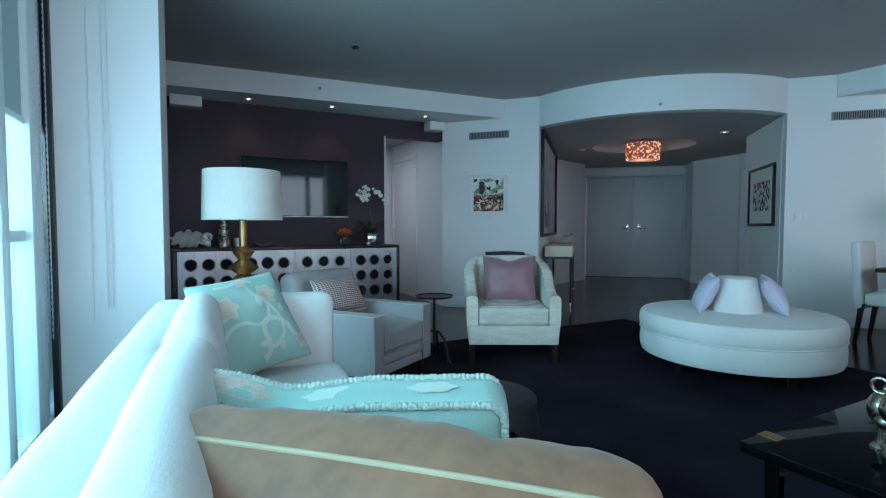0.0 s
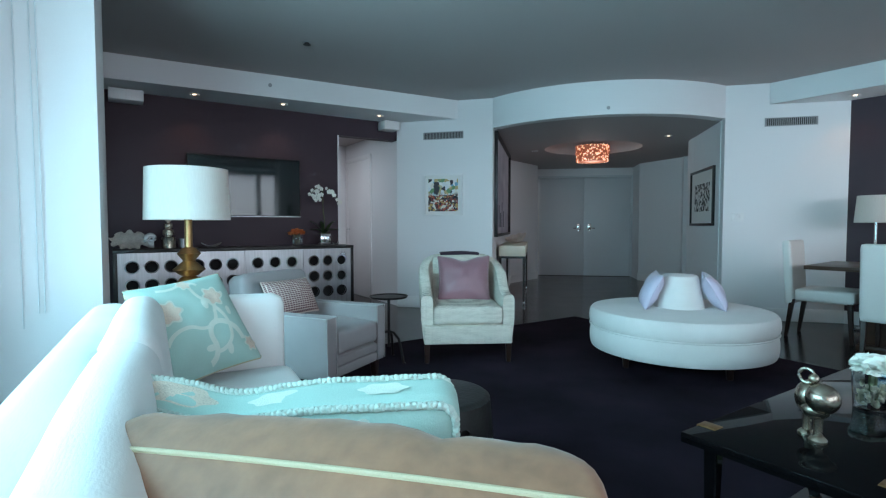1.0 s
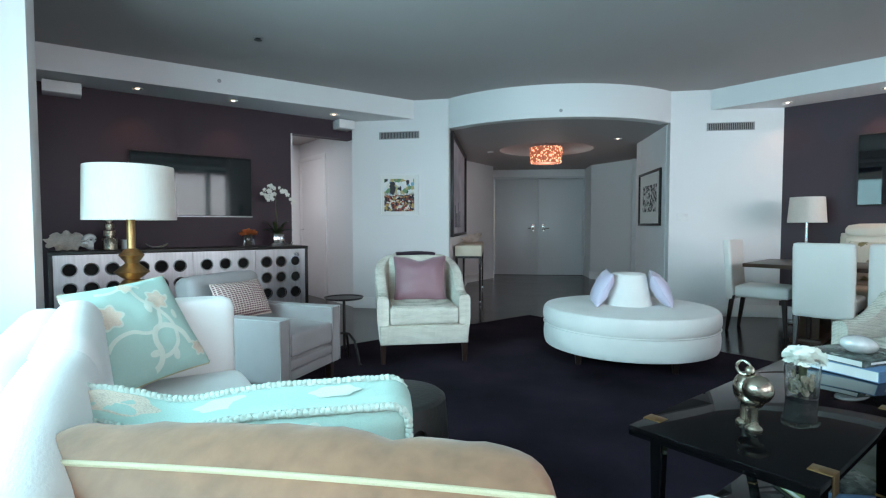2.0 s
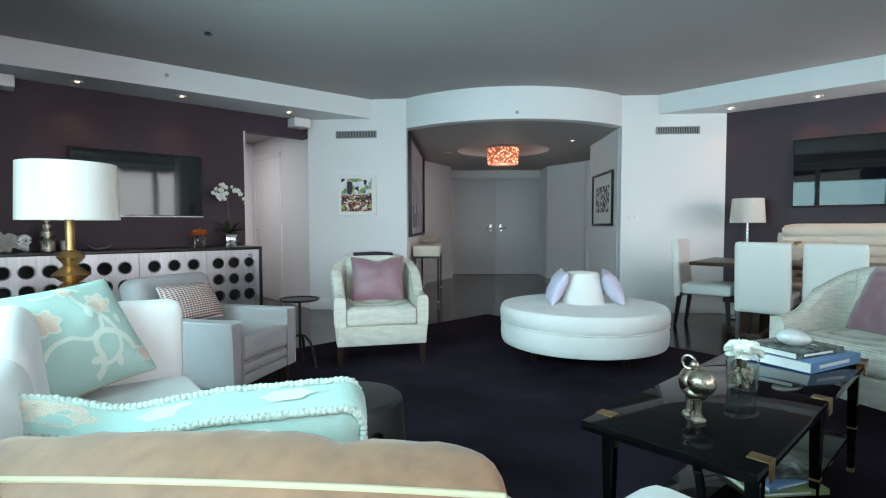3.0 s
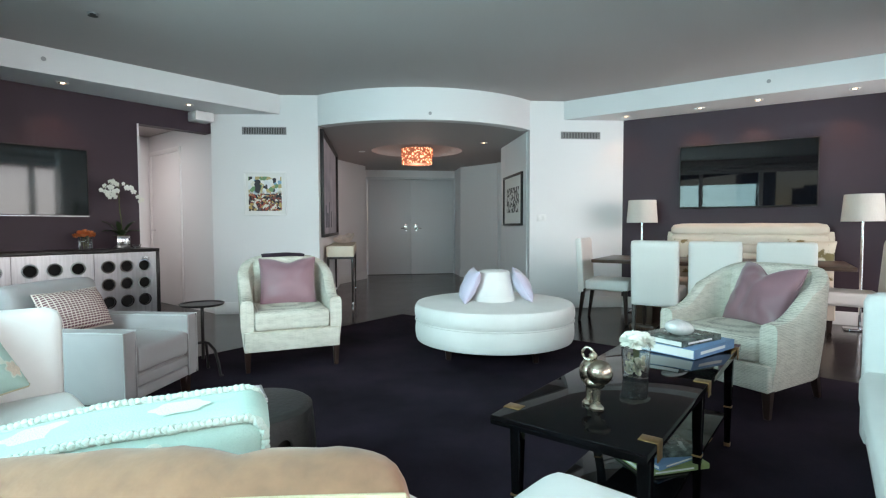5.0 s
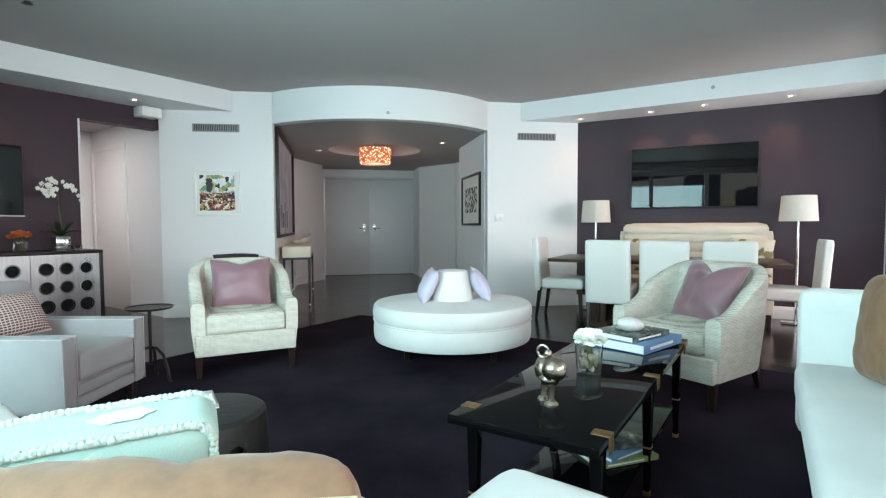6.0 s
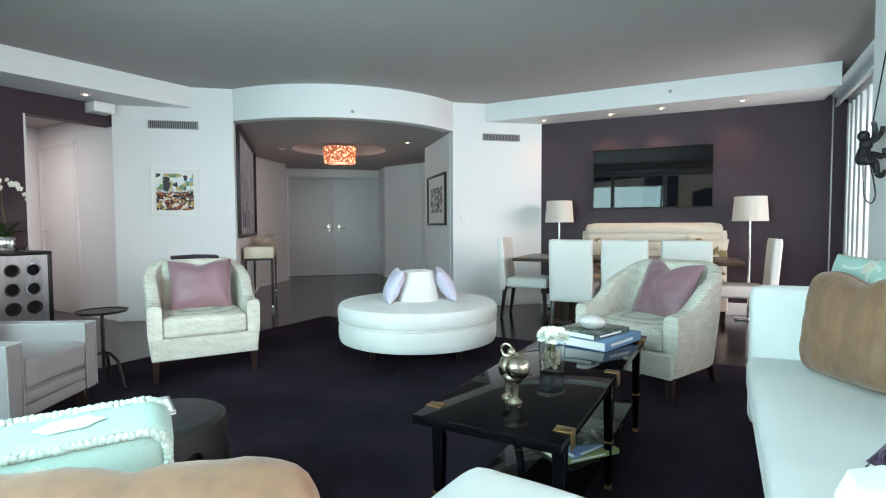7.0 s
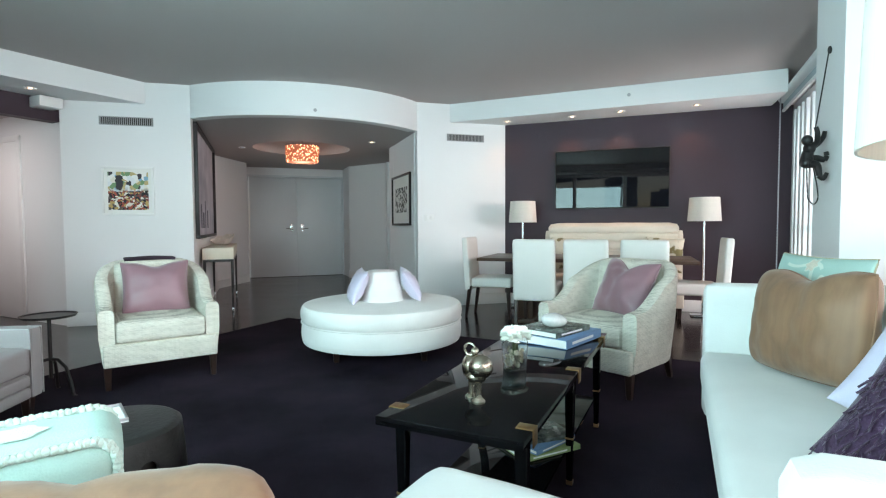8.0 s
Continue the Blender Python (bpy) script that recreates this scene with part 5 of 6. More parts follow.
part("ball", ball((0.014, -0.024, 0.120), 0.039), M_BRONZE, d)
part("body_ball", ball((-0.012, 0.022, 0.108), 0.041, (0.9, 1.0, 1.12)), M_BRONZE, d)
part("lower_ball", ball((0.0, -0.006, 0.084), 0.030, (1.1, 1, 0.8)), M_BRONZE, d)
for x, y in ((0.006, -0.012), (-0.018, 0.030)):
    part("foot", lathe([(0.0, 0), (0.021, 0), (0.022, 0.007), (0.018, 0.013), (0.012, 0.017), (0.0105, 0.03), (0.011, 0.06), (0.013, 0.075), (0.0, 0.075)], 24, pose(x, y, 0)), M_BRONZE, d)
part("loop", tube([(-0.022 + 0.017 * math.cos(a), 0.010 - 0.006 * math.cos(a), 0.167 + 0.019 * math.sin(a)) for a in [2 * math.pi * i / 24 for i in range(24)]], 0.0045, 8, True), M_BRONZE, d)
part("knob", ball((-0.006, 0.002, 0.163), 0.013), M_BRONZE, d)

# ---- drum stool with tray ----
DS = pose(-0.335, 1.80, 0.014)


def drum(r, h, holes, n=120, rows=44):
    """Hollow barrel with round finger holes cut through the side."""
    b = bmesh.new()
    grid = []
    for j in range(rows + 1):
        z = h * j / rows
        k = r * (0.93 + 0.07 * math.sin(math.pi * j / rows))
        if j in (0, rows):
            k -= 0.012
        grid.append([b.verts.new((k * math.cos(2 * math.pi * i / n), k * math.sin(2 * math.pi * i / n), z)) for i in range(n)])
    for j in range(rows):
        for i in range(n):
            a = 2 * math.pi * (i + 0.5) / n
            z = h * (j + 0.5) / rows
            if any(math.hypot(((a - ha + math.pi) % (2 * math.pi) - math.pi) * r, z - hz) < hr for ha, hz, hr in holes):
                continue
            b.faces.new((grid[j][i], grid[j][(i + 1) % n], grid[j + 1][(i + 1) % n], grid[j + 1][i]))
    # round off the cut edges of the holes
    for v in [v for v in b.verts if v.link_faces and any(len(e.link_faces) == 1 for e in v.link_edges) and 0.02 < v.co.z < h - 0.02]:
        a = math.atan2(v.co.y, v.co.x)
        for ha, hz, hr in holes:
            da = ((a - ha + math.pi) % (2 * math.pi) - math.pi) * r
            k = math.hypot(da, v.co.z - hz)
            if k < hr * 1.6:
                na, nz = ha + da * hr / k / r, hz + (v.co.z - hz) * hr / k
                q = r * (0.93 + 0.07 * math.sin(math.pi * nz / h))
                v.co = (q * math.cos(na), q * math.sin(na), nz)
    bmesh.ops.delete(b, geom=[v for v in b.verts if not v.link_faces], context="VERTS")
    bmesh.ops.solidify(b, geom=b.faces[:], thickness=0.012)
    return b


d = thing("drum_stool", DS, "charcoal stoneware drum stool with round holes", "stool")
part("body", drum(0.20, 0.435, [(radians(a), 0.335, 0.030) for a in (-52, 68, 188)]), M_STONE, d)
part("top", lathe([(0.0, 0.437), (0.165, 0.437), (0.176, 0.434), (0.182, 0.426), (0.17, 0.418), (0.0, 0.418)], 56), M_STONE, d)
# added near-black core: the shade inside the hollow drum
part("inner_shade", lathe([(0.0, 0.02), (0.155, 0.02), (0.155, 0.40), (0.0, 0.40)], 32), M_HOLE, d)
d = thing("tray", DS @ pose(-0.09, 0.05, 0.437, 0, 0, 18), "small silver tray lying on the drum stool", "tray")
part("tray_base", box(-0.11, 0.11, -0.085, 0.085, 0, 0.004), M_PAPER, d)
fr = box(-0.11, 0.11, -0.085, -0.078, 0.004, 0.014, 0.002)
box(-0.11, 0.11, 0.078, 0.085, 0.004, 0.014, 0.002, bm=fr)
box(-0.11, -0.103, -0.078, 0.078, 0.004, 0.014, 0.002, bm=fr)
box(0.103, 0.11, -0.078, 0.078, 0.004, 0.014, 0.002, bm=fr)
part("tray_rim", fr, M_STEEL, d)


# ---- table lamps ----
def shade(r0, r1, z0, z1, t=0.003):
    return lathe([(r0, z0), (r1, z1), (r1 - t, z1), (r0 - t, z0), (r0, z0)], 56, cap=False)


def gold_lamp(m, label, watts):
    d = thing("table_lamp", m, label, "lamp", "gold table lamps")
    part("base", lathe([(0.0, 0), (0.07, 0), (0.07, 0.012), (0.03, 0.02), (0.028, 0.04), (0.05, 0.05), (0.088, 0.105), (0.05, 0.155), (0.034, 0.165), (0.05, 0.172), (0.092, 0.205), (0.045, 0.245), (0.034, 0.255), (0.036, 0.262), (0.066, 0.30), (0.040, 0.33), (0.022, 0.338), (0.022, 0.54), (0.0, 0.54)], 40), M_BRASS, d)
    part("shade", shade(0.235, 0.225, 0.50, 0.80), M_SHADE, d)
    for a in (0, 2.09, 4.18):
        part("spoke", tube([(0, 0, 0.76), (0.222 * math.cos(a), 0.222 * math.sin(a), 0.785)], 0.002, 5), M_BRASS, d)
    part("harp", tube([(0, 0, 0.54), (0, 0, 0.76)], 0.004, 6), M_BRASS, d)
    part("bulb", lathe([(0.0, 0.56), (0.014, 0.56), (0.03, 0.60), (0.026, 0.635), (0.0, 0.65)], 16), M_BULB, d)
    return d


def lamp_table(m):
    d = thing("side_table", m, "dark round side table under the lamp", "side table")
    part("tabletop", lathe([(0.0, 0.56), (0.20, 0.56), (0.205, 0.568), (0.205, 0.58), (0.20, 0.585), (0.0, 0.585)], 40), M_BLACK, d)
    part("stem", lathe([(0.16, 0.0), (0.16, 0.015), (0.03, 0.03), (0.025, 0.56)], 28), M_BLACK, d)


LAMPL, LAMPR = (-2.03, 2.75), (0.775, 0.155)
lamp_table(pose(-2.06, 2.71, 0) @ Matrix.Diagonal((0.8, 0.8, 1.0, 1)))
gold_lamp(pose(*LAMPL, 0.586), "table lamp with a white drum shade on a turned gold base", 2)
lamp_table(pose(LAMPR[0] - 0.07, LAMPR[1] - 0.07, 0) @ Matrix.Diagonal((0.8, 0.8, 1.06, 1)))
gold_lamp(pose(*LAMPR, 0.622), "table lamp with a white drum shade, lit inside", 5)
point_lamp("lamp_bulb_light", (*LAMPR, 0.586 + 0.62), 1.2, WARM, 0.03)

# ---- credenza and its objects (television wall) ----
d = thing("credenza", TV_WALL, "black credenza with steel doors pierced by round portholes", "cabinet")
part("top", box(0.0, 2.33, -0.46, -0.02, 0.80, 0.83, 0.003), M_BLACK, d)
part("side_panel", box(0.0, 0.03, -0.455, -0.02, 0.14, 0.80, 0.002), M_BLACK, d)
part("side_panel", box(2.30, 2.33, -0.455, -0.02, 0.14, 0.80, 0.002), M_BLACK, d)
part("bottom_panel", box(0.03, 2.30, -0.455, -0.02, 0.14, 0.18, 0.002), M_BLACK, d)
# solid block, its near black stands for shade behind the portholes
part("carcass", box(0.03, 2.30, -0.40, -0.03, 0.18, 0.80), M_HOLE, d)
for x in (0.06, 2.27):
    for y in (-0.41, -0.07):
        part("foot", taper_leg(x, y, 0.141, 0.02, 0.02), M_BLACK, d)
EDGES = (0.032, 0.585, 1.14, 1.75, 2.298)
for x0, x1 in zip(EDGES, EDGES[1:]):
    w = x1 - x0
    cols = [x0 + w * k for k in (0.21, 0.5, 0.79)]
    holes = [(x, z) for x in cols for z in (0.665, 0.495, 0.325)]
    b = plate([(x0 + 0.002, 0.185), (x1 - 0.002, 0.185), (x1 - 0.002, 0.797), (x0 + 0.002, 0.797)], [circle(x, z, 0.052, 24) for x, z in holes], 0.0, 0.018)
    b.transform(pose(0, -0.432, 0, 90))
    door = part("door", b, M_STEEL, d, "brushed steel door with portholes")
    for x, z in holes:
        part("porthole_ring", lathe([(0.050, 0.0), (0.050, 0.006), (0.060, 0.006), (0.062, 0.0)], 24, pose(x, -0.450, z, 90), cap=False), M_CHROME, door)

ZC = 0.831


def on_credenza(s, q):
    return TV_WALL @ pose(s, q, ZC)


# fluted coral-like shell
b = bmesh.new()
n, rows = 60, 14
grid = []
for j in range(rows + 1):
    f = j / rows
    ring_v = []
    for i in range(n):
        a = 2 * math.pi * i / n
        k = (0.04 + 0.11 * f ** 0.7) * (1 + 0.10 * f * math.sin(9 * a) + 0.03 * math.sin(23 * a))
        ring_v.append(b.verts.new((1.05 * k * math.cos(a), 0.35 * k * math.sin(a) - 0.05 * f, 0.075 + 0.55 * k * math.sin(a) + 0.01 * math.sin(13 * a) * f)))
    grid.append(ring_v)
for j in range(rows):
    for i in range(n):
        b.faces.new((grid[j][i], grid[j][(i + 1) % n], grid[j + 1][(i + 1) % n], grid[j + 1][i]))
b.faces.new(grid[0])
bmesh.ops.solidify(b, geom=b.faces[:], thickness=0.006)
lo = min(v.co.z for v in b.verts)
for v in b.verts:
    v.co.z -= lo
solid("coral_shell", b, M_SHELL, "cream ruffled coral shell on the credenza", "shell", on_credenza(0.14, -0.24))
# nautilus shell
b = bmesh.new()
prof = []
for i in range(44):
    th = i / 43 * 3.6 * math.pi
    k = 0.010 * math.exp(0.165 * th)
    prof.append(((k * math.cos(th), 0.0, k * math.sin(th)), k * 0.62))
join(b, tube([p for p, _ in prof], 0.02, 16, radii=[r for _, r in prof]))
lo = min(v.co.z for v in b.verts)
for v in b.verts:
    v.co.z -= lo
solid("nautilus_shell", b, M_PEARL, "pearly nautilus shell on the credenza", "shell", on_credenza(0.32, -0.27) @ Matrix.Scale(0.95, 4))
d = thing("stacked_vase", on_credenza(0.47, -0.22), "tall stacked-ring metal vase on the credenza", "vase")
part("body", lathe([(0.0, 0), (0.062, 0), (0.064, 0.10), (0.058, 0.108), (0.036, 0.112), (0.036, 0.125), (0.050, 0.13), (0.050, 0.175), (0.044, 0.18), (0.028, 0.185), (0.028, 0.20), (0.040, 0.205), (0.040, 0.24), (0.034, 0.245), (0.022, 0.25), (0.022, 0.268), (0.030, 0.272), (0.030, 0.295), (0.0, 0.297)], 36), M_BRONZE, d)
d = thing("silver_cup", on_credenza(0.60, -0.2), "short steel cup beside the stacked vase", "cup")
part("body", lathe([(0.0, 0), (0.04, 0), (0.045, 0.09), (0.041, 0.09), (0.036, 0.006), (0.0, 0.006)], 28), M_STEEL, d)
b = lathe([(0.0, 0), (0.03, 0), (0.09, 0.022), (0.10, 0.034), (0.094, 0.034), (0.03, 0.008), (0.0, 0.008)], 32)
for v in b.verts:
    v.co.z *= 1 + 0.5 * math.cos(2 * math.atan2(v.co.y, v.co.x))
solid("shell_dish", b, M_PEARL, "shallow pearly shell dish on the credenza", "dish", on_credenza(0.86, -0.22))

# orange roses in a glass cube
d = thing("rose_vase", on_credenza(1.745, -0.25), "glass cube vase of orange roses", "vase")
g = box(-0.045, 0.045, -0.045, 0.045, 0, 0.12, 0.004)
part("glass", g, M_GLASS, d)
b = bmesh.new()
rng = random.Random(12)
for i in range(12):
    a, r = i * 2.4, 0.082 * math.sqrt(i / 12)
    c = Vector((r * math.cos(a), r * math.sin(a), 0.160 - 0.35 * r + rng.uniform(-0.008, 0.012)))
    for k in range(3):
        bloom(b, c, 0.033 * (1 - 0.25 * k), rng, 14)
part("rose_bunch", b, M_ROSE, d)
b = bmesh.new()
for i in range(8):
    a = i * 0.8
    join(b, tube([(0.02 * math.cos(a), 0.02 * math.sin(a), 0.01), (0.03 * math.cos(a + 1), 0.03 * math.sin(a + 1), 0.15)], 0.003, 5))
part("stem_bundle", b, M_STEM, d)

# white orchid in a mirrored pot
d = thing("orchid", on_credenza(2.06, -0.24), "white orchid spray in a square silver pot", "plant")
part("pot", box(-0.06, 0.06, -0.06, 0.06, 0, 0.13, 0.006), M_CHROME, d)
part("pot_soil", box(-0.053, 0.053, -0.053, 0.053, 0.129, 0.134), M_STEM, d)
for i in range(9):
    a = i * 1.05 + 0.4
    tall = 0.30 if i > 5 else 0.20
    b = bmesh.new()
    prev = None
    for k in range(9):
        t = k / 8
        c = Vector((0.17 * t * math.cos(a), 0.17 * t * math.sin(a), 0.11 + tall * t - 0.14 * t * t))
        wd = 0.024 * math.sin(math.pi * min(1, t * 0.9 + 0.08))
        s = Vector((-math.sin(a), math.cos(a), 0)) * wd
        cur = (b.verts.new(c - s + Vector((0, 0, 0.006))), b.verts.new(c), b.verts.new(c + s + Vector((0, 0, 0.006))))
        if prev:
            b.faces.new((prev[0], prev[1], cur[1], cur[0]))
            b.faces.new((prev[1], prev[2], cur[2], cur[1]))
        prev = cur
    bmesh.ops.solidify(b, geom=b.faces[:], thickness=0.002)
    part("leaf", b, M_LEAF, d)
rng = random.Random(5)


def orchid_flower(b, c, r, f):
    """Five rounded petals round a lip, facing f."""
    f = f.normalized()
    t = f.cross(Vector((0, 0, 1))).normalized()
    w = t.cross(f)
    for k in range(5):
        a = math.pi / 2 + k * 2 * math.pi / 5
        wide = 0.62 if k in (1, 4) else 0.42
        dr = t * math.cos(a) + w * math.sin(a)
        sd = t * -math.sin(a) + w * math.cos(a)
        pts = [c + dr * r * 0.08, c + dr * r * 0.45 + sd * r * wide * 0.8 + f * r * 0.12, c + dr * r * 0.85 + sd * r * wide * 0.7 + f * r * 0.05, c + dr * r * 1.05, c + dr * r * 0.85 - sd * r * wide * 0.7 + f * r * 0.05, c + dr * r * 0.45 - sd * r * wide * 0.8 + f * r * 0.12]
        b.faces.new([b.verts.new(p) for p in pts])
    bmesh.ops.create_icosphere(b, subdivisions=1, radius=r * 0.2, matrix=Matrix.Translation(c + f * r * 0.15))


for x1, z1, x2, z2 in ((0.0, 0.58, -0.15, 0.60), (0.02, 0.62, 0.19, 0.50), (0.01, 0.50, -0.10, 0.54)):
    stem = [Vector((0.01 * math.sin(6 * t), 0.01, 0.11 + (z1 - 0.11) * t)) for t in [i / 9 for i in range(10)]]
    top = stem[-1]
    arc = [top + Vector(((x2) * t, -0.02 * t, (z2 - z1) * t + 0.09 * math.sin(math.pi * min(1, t * 1.1)) * (1 - 0.4 * t))) for t in [i / 10 for i in range(1, 11)]]
    part("stem", tube(stem + arc, 0.003, 6), M_STEM, d)
    b = bmesh.new()
    for i, c in enumerate(arc[1:]):
        orchid_flower(b, c + Vector((rng.uniform(-0.02, 0.02), rng.uniform(-0.04, 0.01), rng.uniform(-0.045, 0.02))), rng.uniform(0.021, 0.028), Vector((rng.uniform(-0.5, 0.5), -1, rng.uniform(-0.3, 0.2))))
    part("flower_spray", b, M_PETAL, d, "white orchid flowers")
d = thing("glass_dish", on_credenza(2.21, -0.20), "small clear glass dish beside the orchid", "dish")
part("bowl", lathe([(0.0, 0), (0.03, 0), (0.045, 0.035), (0.042, 0.035), (0.028, 0.005), (0.0, 0.005)], 28), M_GLASS, d)


# ---- televisions ----
def television(m, w, h, label, bar, glass=M_SCREEN):
    d = thing("television", m, label, "television", "televisions")
    part("casing", box(0, w, -0.075, -0.03, 0, h, 0.006), M_BLACK, d)
    part("screen", box(0.012, w - 0.012, -0.0765, -0.075, 0.016, h - 0.012), glass, d)
    part("wall_bracket", box(w * 0.35, w * 0.65, -0.03, 0.0, h * 0.3, h * 0.7), M_BLACK, d)
    if bar:
        part("silver_strip", box(0.0, w, -0.0775, -0.0755, 0.0, 0.007), M_STEEL, d)


television(TV_WALL @ pose(0.66, 0, 1.15), 1.18, 0.655, "black flat television mounted on the aubergine wall", True)
television(DINE_WALL @ pose(0.67, 0, 1.245), 1.345, 0.73, "large black glossy screen on the dining wall", False, M_GLOSS)

# ---- console table in the foyer ----
d = thing("console_table", pose(-0.475, 6.79, 0), "pale console table on slim dark legs", "console table")
part("body", box(0.0, 0.35, 0, 1.74, 0.65, 0.79, 0.004), M_CONSOLE, d)
part("drawer_line", box(0.350, 0.352, 0.02, 1.72, 0.668, 0.672), M_BLACK, d)
part("underframe", box(0.004, 0.346, 0.004, 1.736, 0.62, 0.65), M_BLACK, d)
for x in (0.02, 0.33):
    for y in (0.02, 1.72):
        leg = part("leg", taper_leg(x, y, 0.62, 0.017, 0.011), M_BLACK, d)
        part("foot_cap", box(x - 0.012, x + 0.012, y - 0.012, y + 0.012, 0, 0.05, 0.002), M_CHROME, leg)
b = bmesh.new()
n, rows = 40, 12
grid = []
for j in range(rows + 1):
    f = j / rows
    ring_v = []
    for i in range(n):
        a = 2 * math.pi * i / n
        k = 0.03 + 0.12 * f ** 0.6
        up = 0.10 * f ** 1.5 * (1 + 0.5 * math.cos(a - 0.5)) + 0.008 * f * math.sin(8 * a)
        ring_v.append(b.verts.new((1.1 * k * math.cos(a), 0.65 * k * math.sin(a), up)))
    grid.append(ring_v)
for j in range(rows):
    for i in range(n):
        b.faces.new((grid[j][i], grid[j][(i + 1) % n], grid[j + 1][(i + 1) % n], grid[j + 1][i]))
b.faces.new(grid[0])
bmesh.ops.solidify(b, geom=b.faces[:], thickness=0.005)
lo = min(v.co.z for v in b.verts)
for v in b.verts:
    v.co.z -= lo
solid("clam_shell", b, M_SHELL, "large chalky clam shell on the console", "shell", pose(-0.30, 7.95, 0.791, 0, 0, 20))

# ---- dining group ----
def dine(s, q, z=0.0, rz=0.0):
    """Pose s along the dining wall, q out from it."""
    return DINE_WALL @ pose(s, -q, z, 0, 0, rz)


def dining_chair():
    """Front towards +y, back at y 0."""
    d = thing("dining_chair", pose(0, 0, 0), "white leather parsons dining chair with dark legs", "dining chair", "chairs round the dining table")
    part("backrest", upright(0.41, 0.075, 0.60, 0.022, 0.0, pose(0, 0.03, 0.31, 4)), M_DINE, d)
    part("seat", cushion(0.42, 0.46, 0.115, 0.03, 0.012, pose(0, 0.30, 0.35)), M_DINE, d)
    for sx in (-1, 1):
        part("leg", taper_leg(sx * 0.18, 0.05, 0.36, 0.021, 0.014, 0, -0.045), M_LEG, d)
        part("leg", taper_leg(sx * 0.18, 0.49, 0.36, 0.021, 0.014, 0, 0.02), M_LEG, d)
    return d


first = dining_chair()
first.matrix_basis = dine(0.715, 1.80)
for m in (dine(1.20, 1.80), dine(1.71, 1.80), dine(-0.17, 1.02, 0, -90), dine(2.47, 1.05, 0, 90)):
    copy_thing(first, m)
d = thing("dining_table", dine(1.12, 1.02), "dark walnut dining table with a thin top", "dining table")
part("tabletop", box(-1.08, 1.08, -0.45, 0.45, 0.665, 0.70, 0.004), M_WOOD, d)
for x in (-0.6, 0.6):
    part("pedestal", box(x - 0.09, x + 0.09, -0.25, 0.25, 0.04, 0.665, 0.006), M_WOOD, d)
    part("foot", box(x - 0.12, x + 0.12, -0.33, 0.33, 0.0, 0.04, 0.006), M_WOOD, d)
d = thing("banquette", dine(0.56, 0.03), "cream channel-tufted dining banquette against the wall", "bench")
part("base", box(0.02, 1.58, -0.58, -0.03, 0.12, 0.30, 0.015, 3), M_CREAM, d)
part("seat_cushion", cushion(1.54, 0.50, 0.15, 0.04, 0.015, pose(0.80, -0.33, 0.302)), M_CREAM, d)
part("back_frame", upright(1.60, 0.13, 0.86, 0.03, 0.0, pose(0.80, -0.075, 0.12)), M_CREAM, d)
for k in range(6):
    part("tufted_roll", upright(1.50, 0.12, 0.105, 0.045, 0.006, pose(0.80, -0.165, 0.44 + k * 0.1)), M_CREAM, d)
part("top_roll", upright(1.49, 0.14, 0.11, 0.05, 0.004, pose(0.80, -0.11, 0.955)), M_CREAM, d)
for x in (0.06, 1.54):
    for y in (-0.53, -0.08):
        part("leg", taper_leg(x, y, 0.125, 0.024, 0.018), M_LEG, d)
M_SWIRL = streaked("cream cloth with olive swirls", (0.66, 0.60, 0.50), (0.22, 0.18, 0.09), 9, (1, 1, 1), 0.54, 0.60)
pillow_thing(dine(0.86, 0.34, 0.70) @ pose(0, 0, 0, -14), 0.42, 0.40, 0.15, M_SWIRL, "cream cushion with olive swirls on the banquette", M_SWIRL, seed=31)
pillow_thing(dine(1.94, 0.34, 0.70) @ pose(0, 0, 0, -14, 4), 0.42, 0.40, 0.15, M_SWIRL, "cream cushion with olive swirls on the banquette", M_SWIRL, seed=32)


def floor_lamp(m):
    d = thing("floor_lamp", m, "slim steel floor lamp with a white drum shade", "lamp", "floor lamps by the banquette")
    part("base", box(-0.13, 0.13, -0.09, 0.09, 0, 0.018, 0.003), M_CHROME, d)
    part("pole", tube([(0, 0, 0.018), (0, 0, 1.2)], 0.013, 12), M_CHROME, d)
    part("shade", shade(0.175, 0.155, 1.08, 1.345), M_SHADE, d)
    part("bulb", lathe([(0.0, 1.19), (0.014, 1.19), (0.03, 1.23), (0.026, 1.265), (0.0, 1.28)], 16), M_BULB, d)
    for a in (0, 2.09, 4.18):
        part("spoke", tube([(0, 0, 1.2), (0.168 * math.cos(a), 0.168 * math.sin(a), 1.19)], 0.002, 5), M_CHROME, d)


for s, q in ((0.30, 0.30), (2.36, 0.30)):
    floor_lamp(dine(s, q))
    point_lamp("lamp_bulb_light", dine(s, q, 1.24).translation, 5, WARM, 0.03)

# wall-mounted climbing figure on a rope, on the right column; x along the column face, y out of it
CL = pose(2.9, 1.76, 0, 0, 0, 45)
b = bmesh.new()


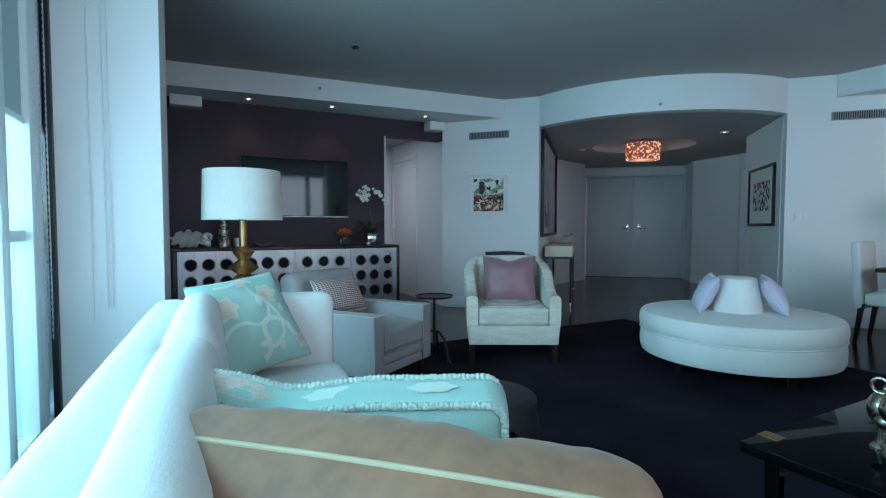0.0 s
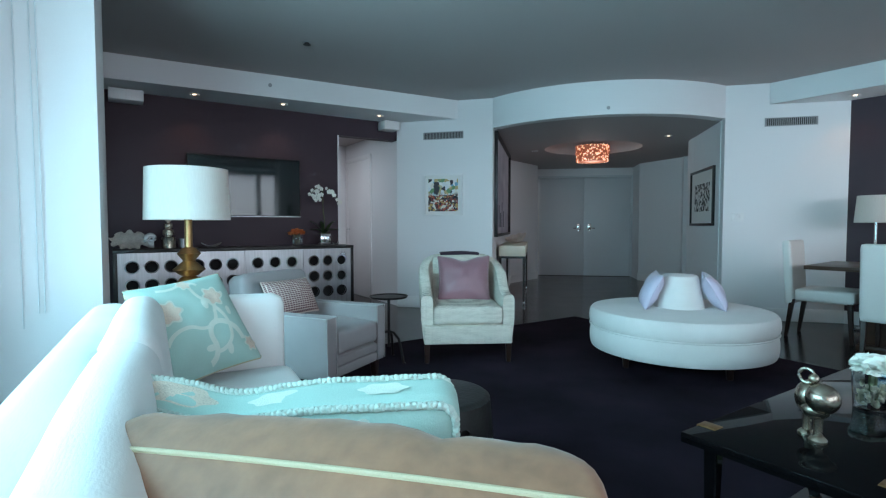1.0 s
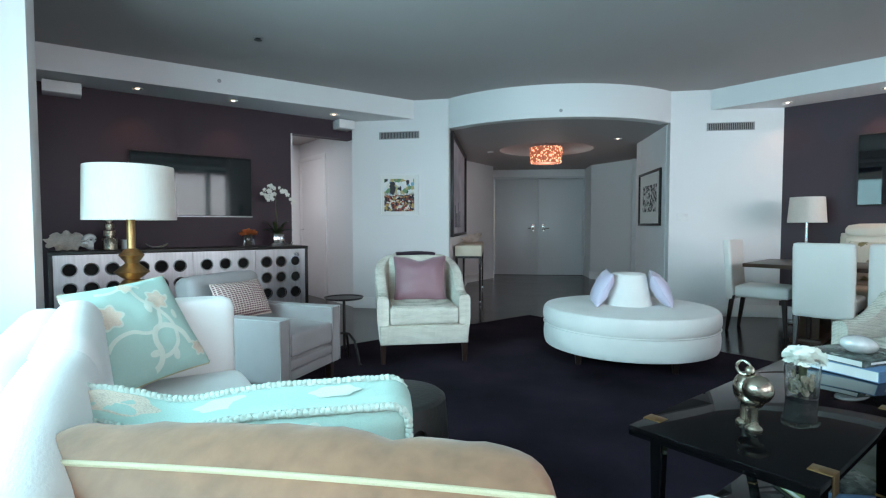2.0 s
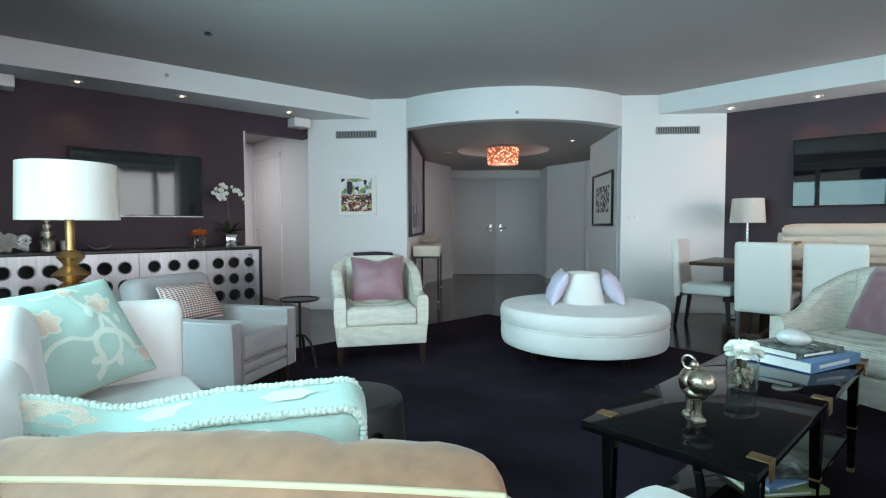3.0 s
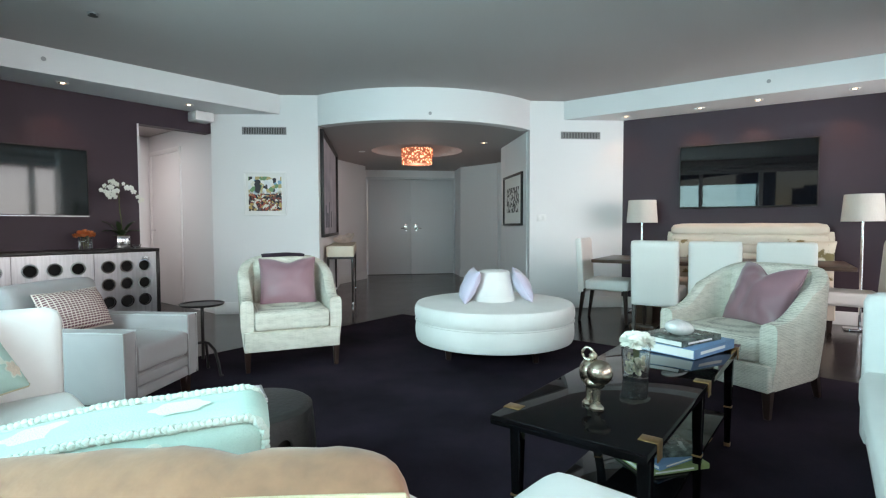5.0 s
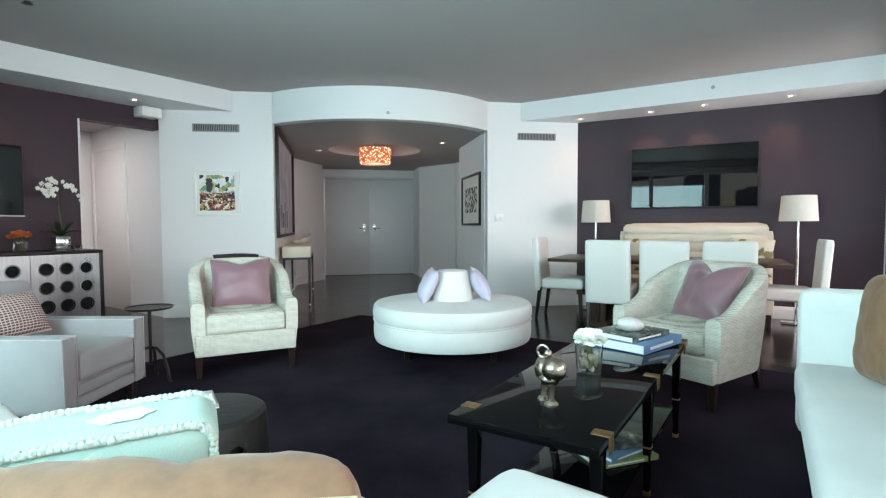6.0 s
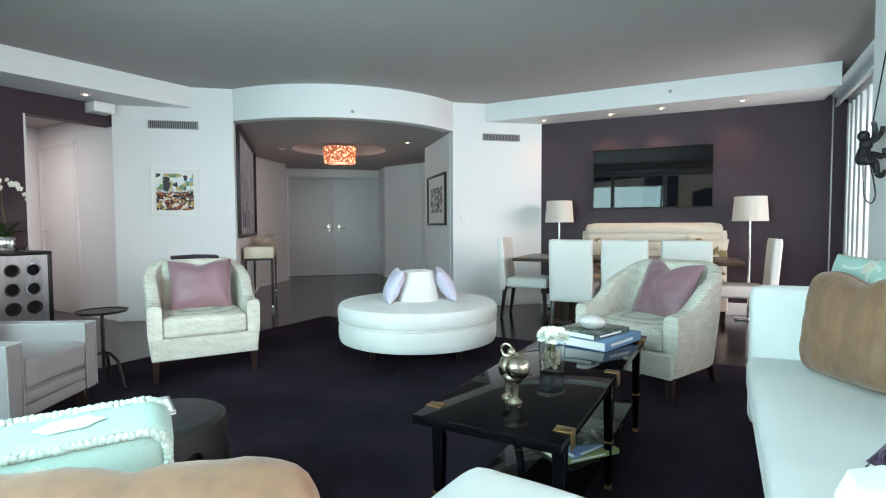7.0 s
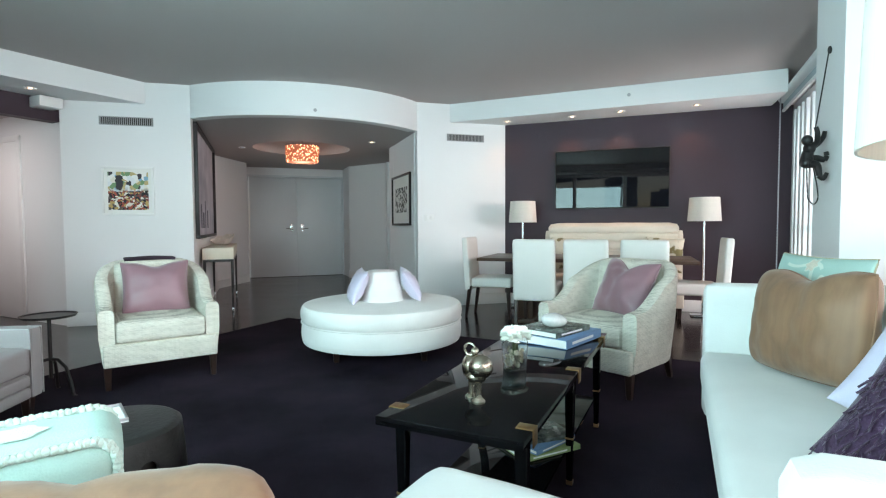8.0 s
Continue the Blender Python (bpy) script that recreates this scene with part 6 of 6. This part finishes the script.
def smooth_path(pts, n=5):
    """Points of a soft curve through pts."""
    v = [Vector(p) for p in pts]
    v = [2 * v[0] - v[1]] + v + [2 * v[-1] - v[-2]]
    out = []
    for p0, p1, p2, p3 in zip(v, v[1:], v[2:], v[3:]):
        for k in range(n):
            t = k / n
            out.append(0.5 * (2 * p1 + (p2 - p0) * t + (2 * p0 - 5 * p1 + 4 * p2 - p3) * t * t + (3 * p1 - p0 - 3 * p2 + p3) * t ** 3))
    return out + [v[-2]]


def limb(pts, r0, r1):
    path = smooth_path(pts)
    k = len(path) - 1
    join(b, tube(path, r0, 10, radii=[r0 + (r1 - r0) * i / k for i in range(k + 1)]))


join(b, ball((0.20, 0.112, 1.508), 0.026, (1.0, 1.05, 1.1)))
limb([(0.20, 0.104, 1.495), (0.205, 0.098, 1.465), (0.205, 0.108, 1.43), (0.20, 0.114, 1.385)], 0.020, 0.033)
join(b, ball((0.205, 0.100, 1.462), 0.033, (1.3, 0.9, 1.0)))
join(b, ball((0.20, 0.113, 1.385), 0.034, (1.15, 0.95, 0.9)))
limb([(0.18, 0.098, 1.470), (0.19, 0.070, 1.492), (0.20, 0.066, 1.545), (0.20, 0.074, 1.578)], 0.016, 0.011)
limb([(0.235, 0.095, 1.468), (0.255, 0.055, 1.490), (0.26, 0.028, 1.525), (0.26, 0.020, 1.560)], 0.016, 0.011)
limb([(0.22, 0.108, 1.395), (0.24, 0.068, 1.412), (0.245, 0.020, 1.400)], 0.023, 0.015)
limb([(0.245, 0.022, 1.398), (0.245, 0.012, 1.420), (0.245, 0.016, 1.445)], 0.015, 0.011)
limb([(0.185, 0.106, 1.375), (0.195, 0.066, 1.368), (0.20, 0.052, 1.312)], 0.023, 0.015)
limb([(0.20, 0.054, 1.312), (0.20, 0.034, 1.294), (0.20, 0.018, 1.325)], 0.015, 0.010)
limb([(0.20, 0.076, 1.572), (0.225, 0.045, 1.78), (0.25, 0.014, 1.995)], 0.0035, 0.0035)
join(b, ball((0.25, 0.010, 2.0), 0.012, (0.7, 0.9, 1.8)))
limb([(0.20, 0.112, 1.37), (0.20, 0.106, 1.25), (0.20, 0.100, 1.185), (0.21, 0.072, 1.155), (0.22, 0.052, 1.19), (0.22, 0.060, 1.27), (0.21, 0.080, 1.36)], 0.0035, 0.0035)
solid("climber_sculpture", b, M_BLACK, "black metal climber sculpture on a wall rope", "sculpture", CL)
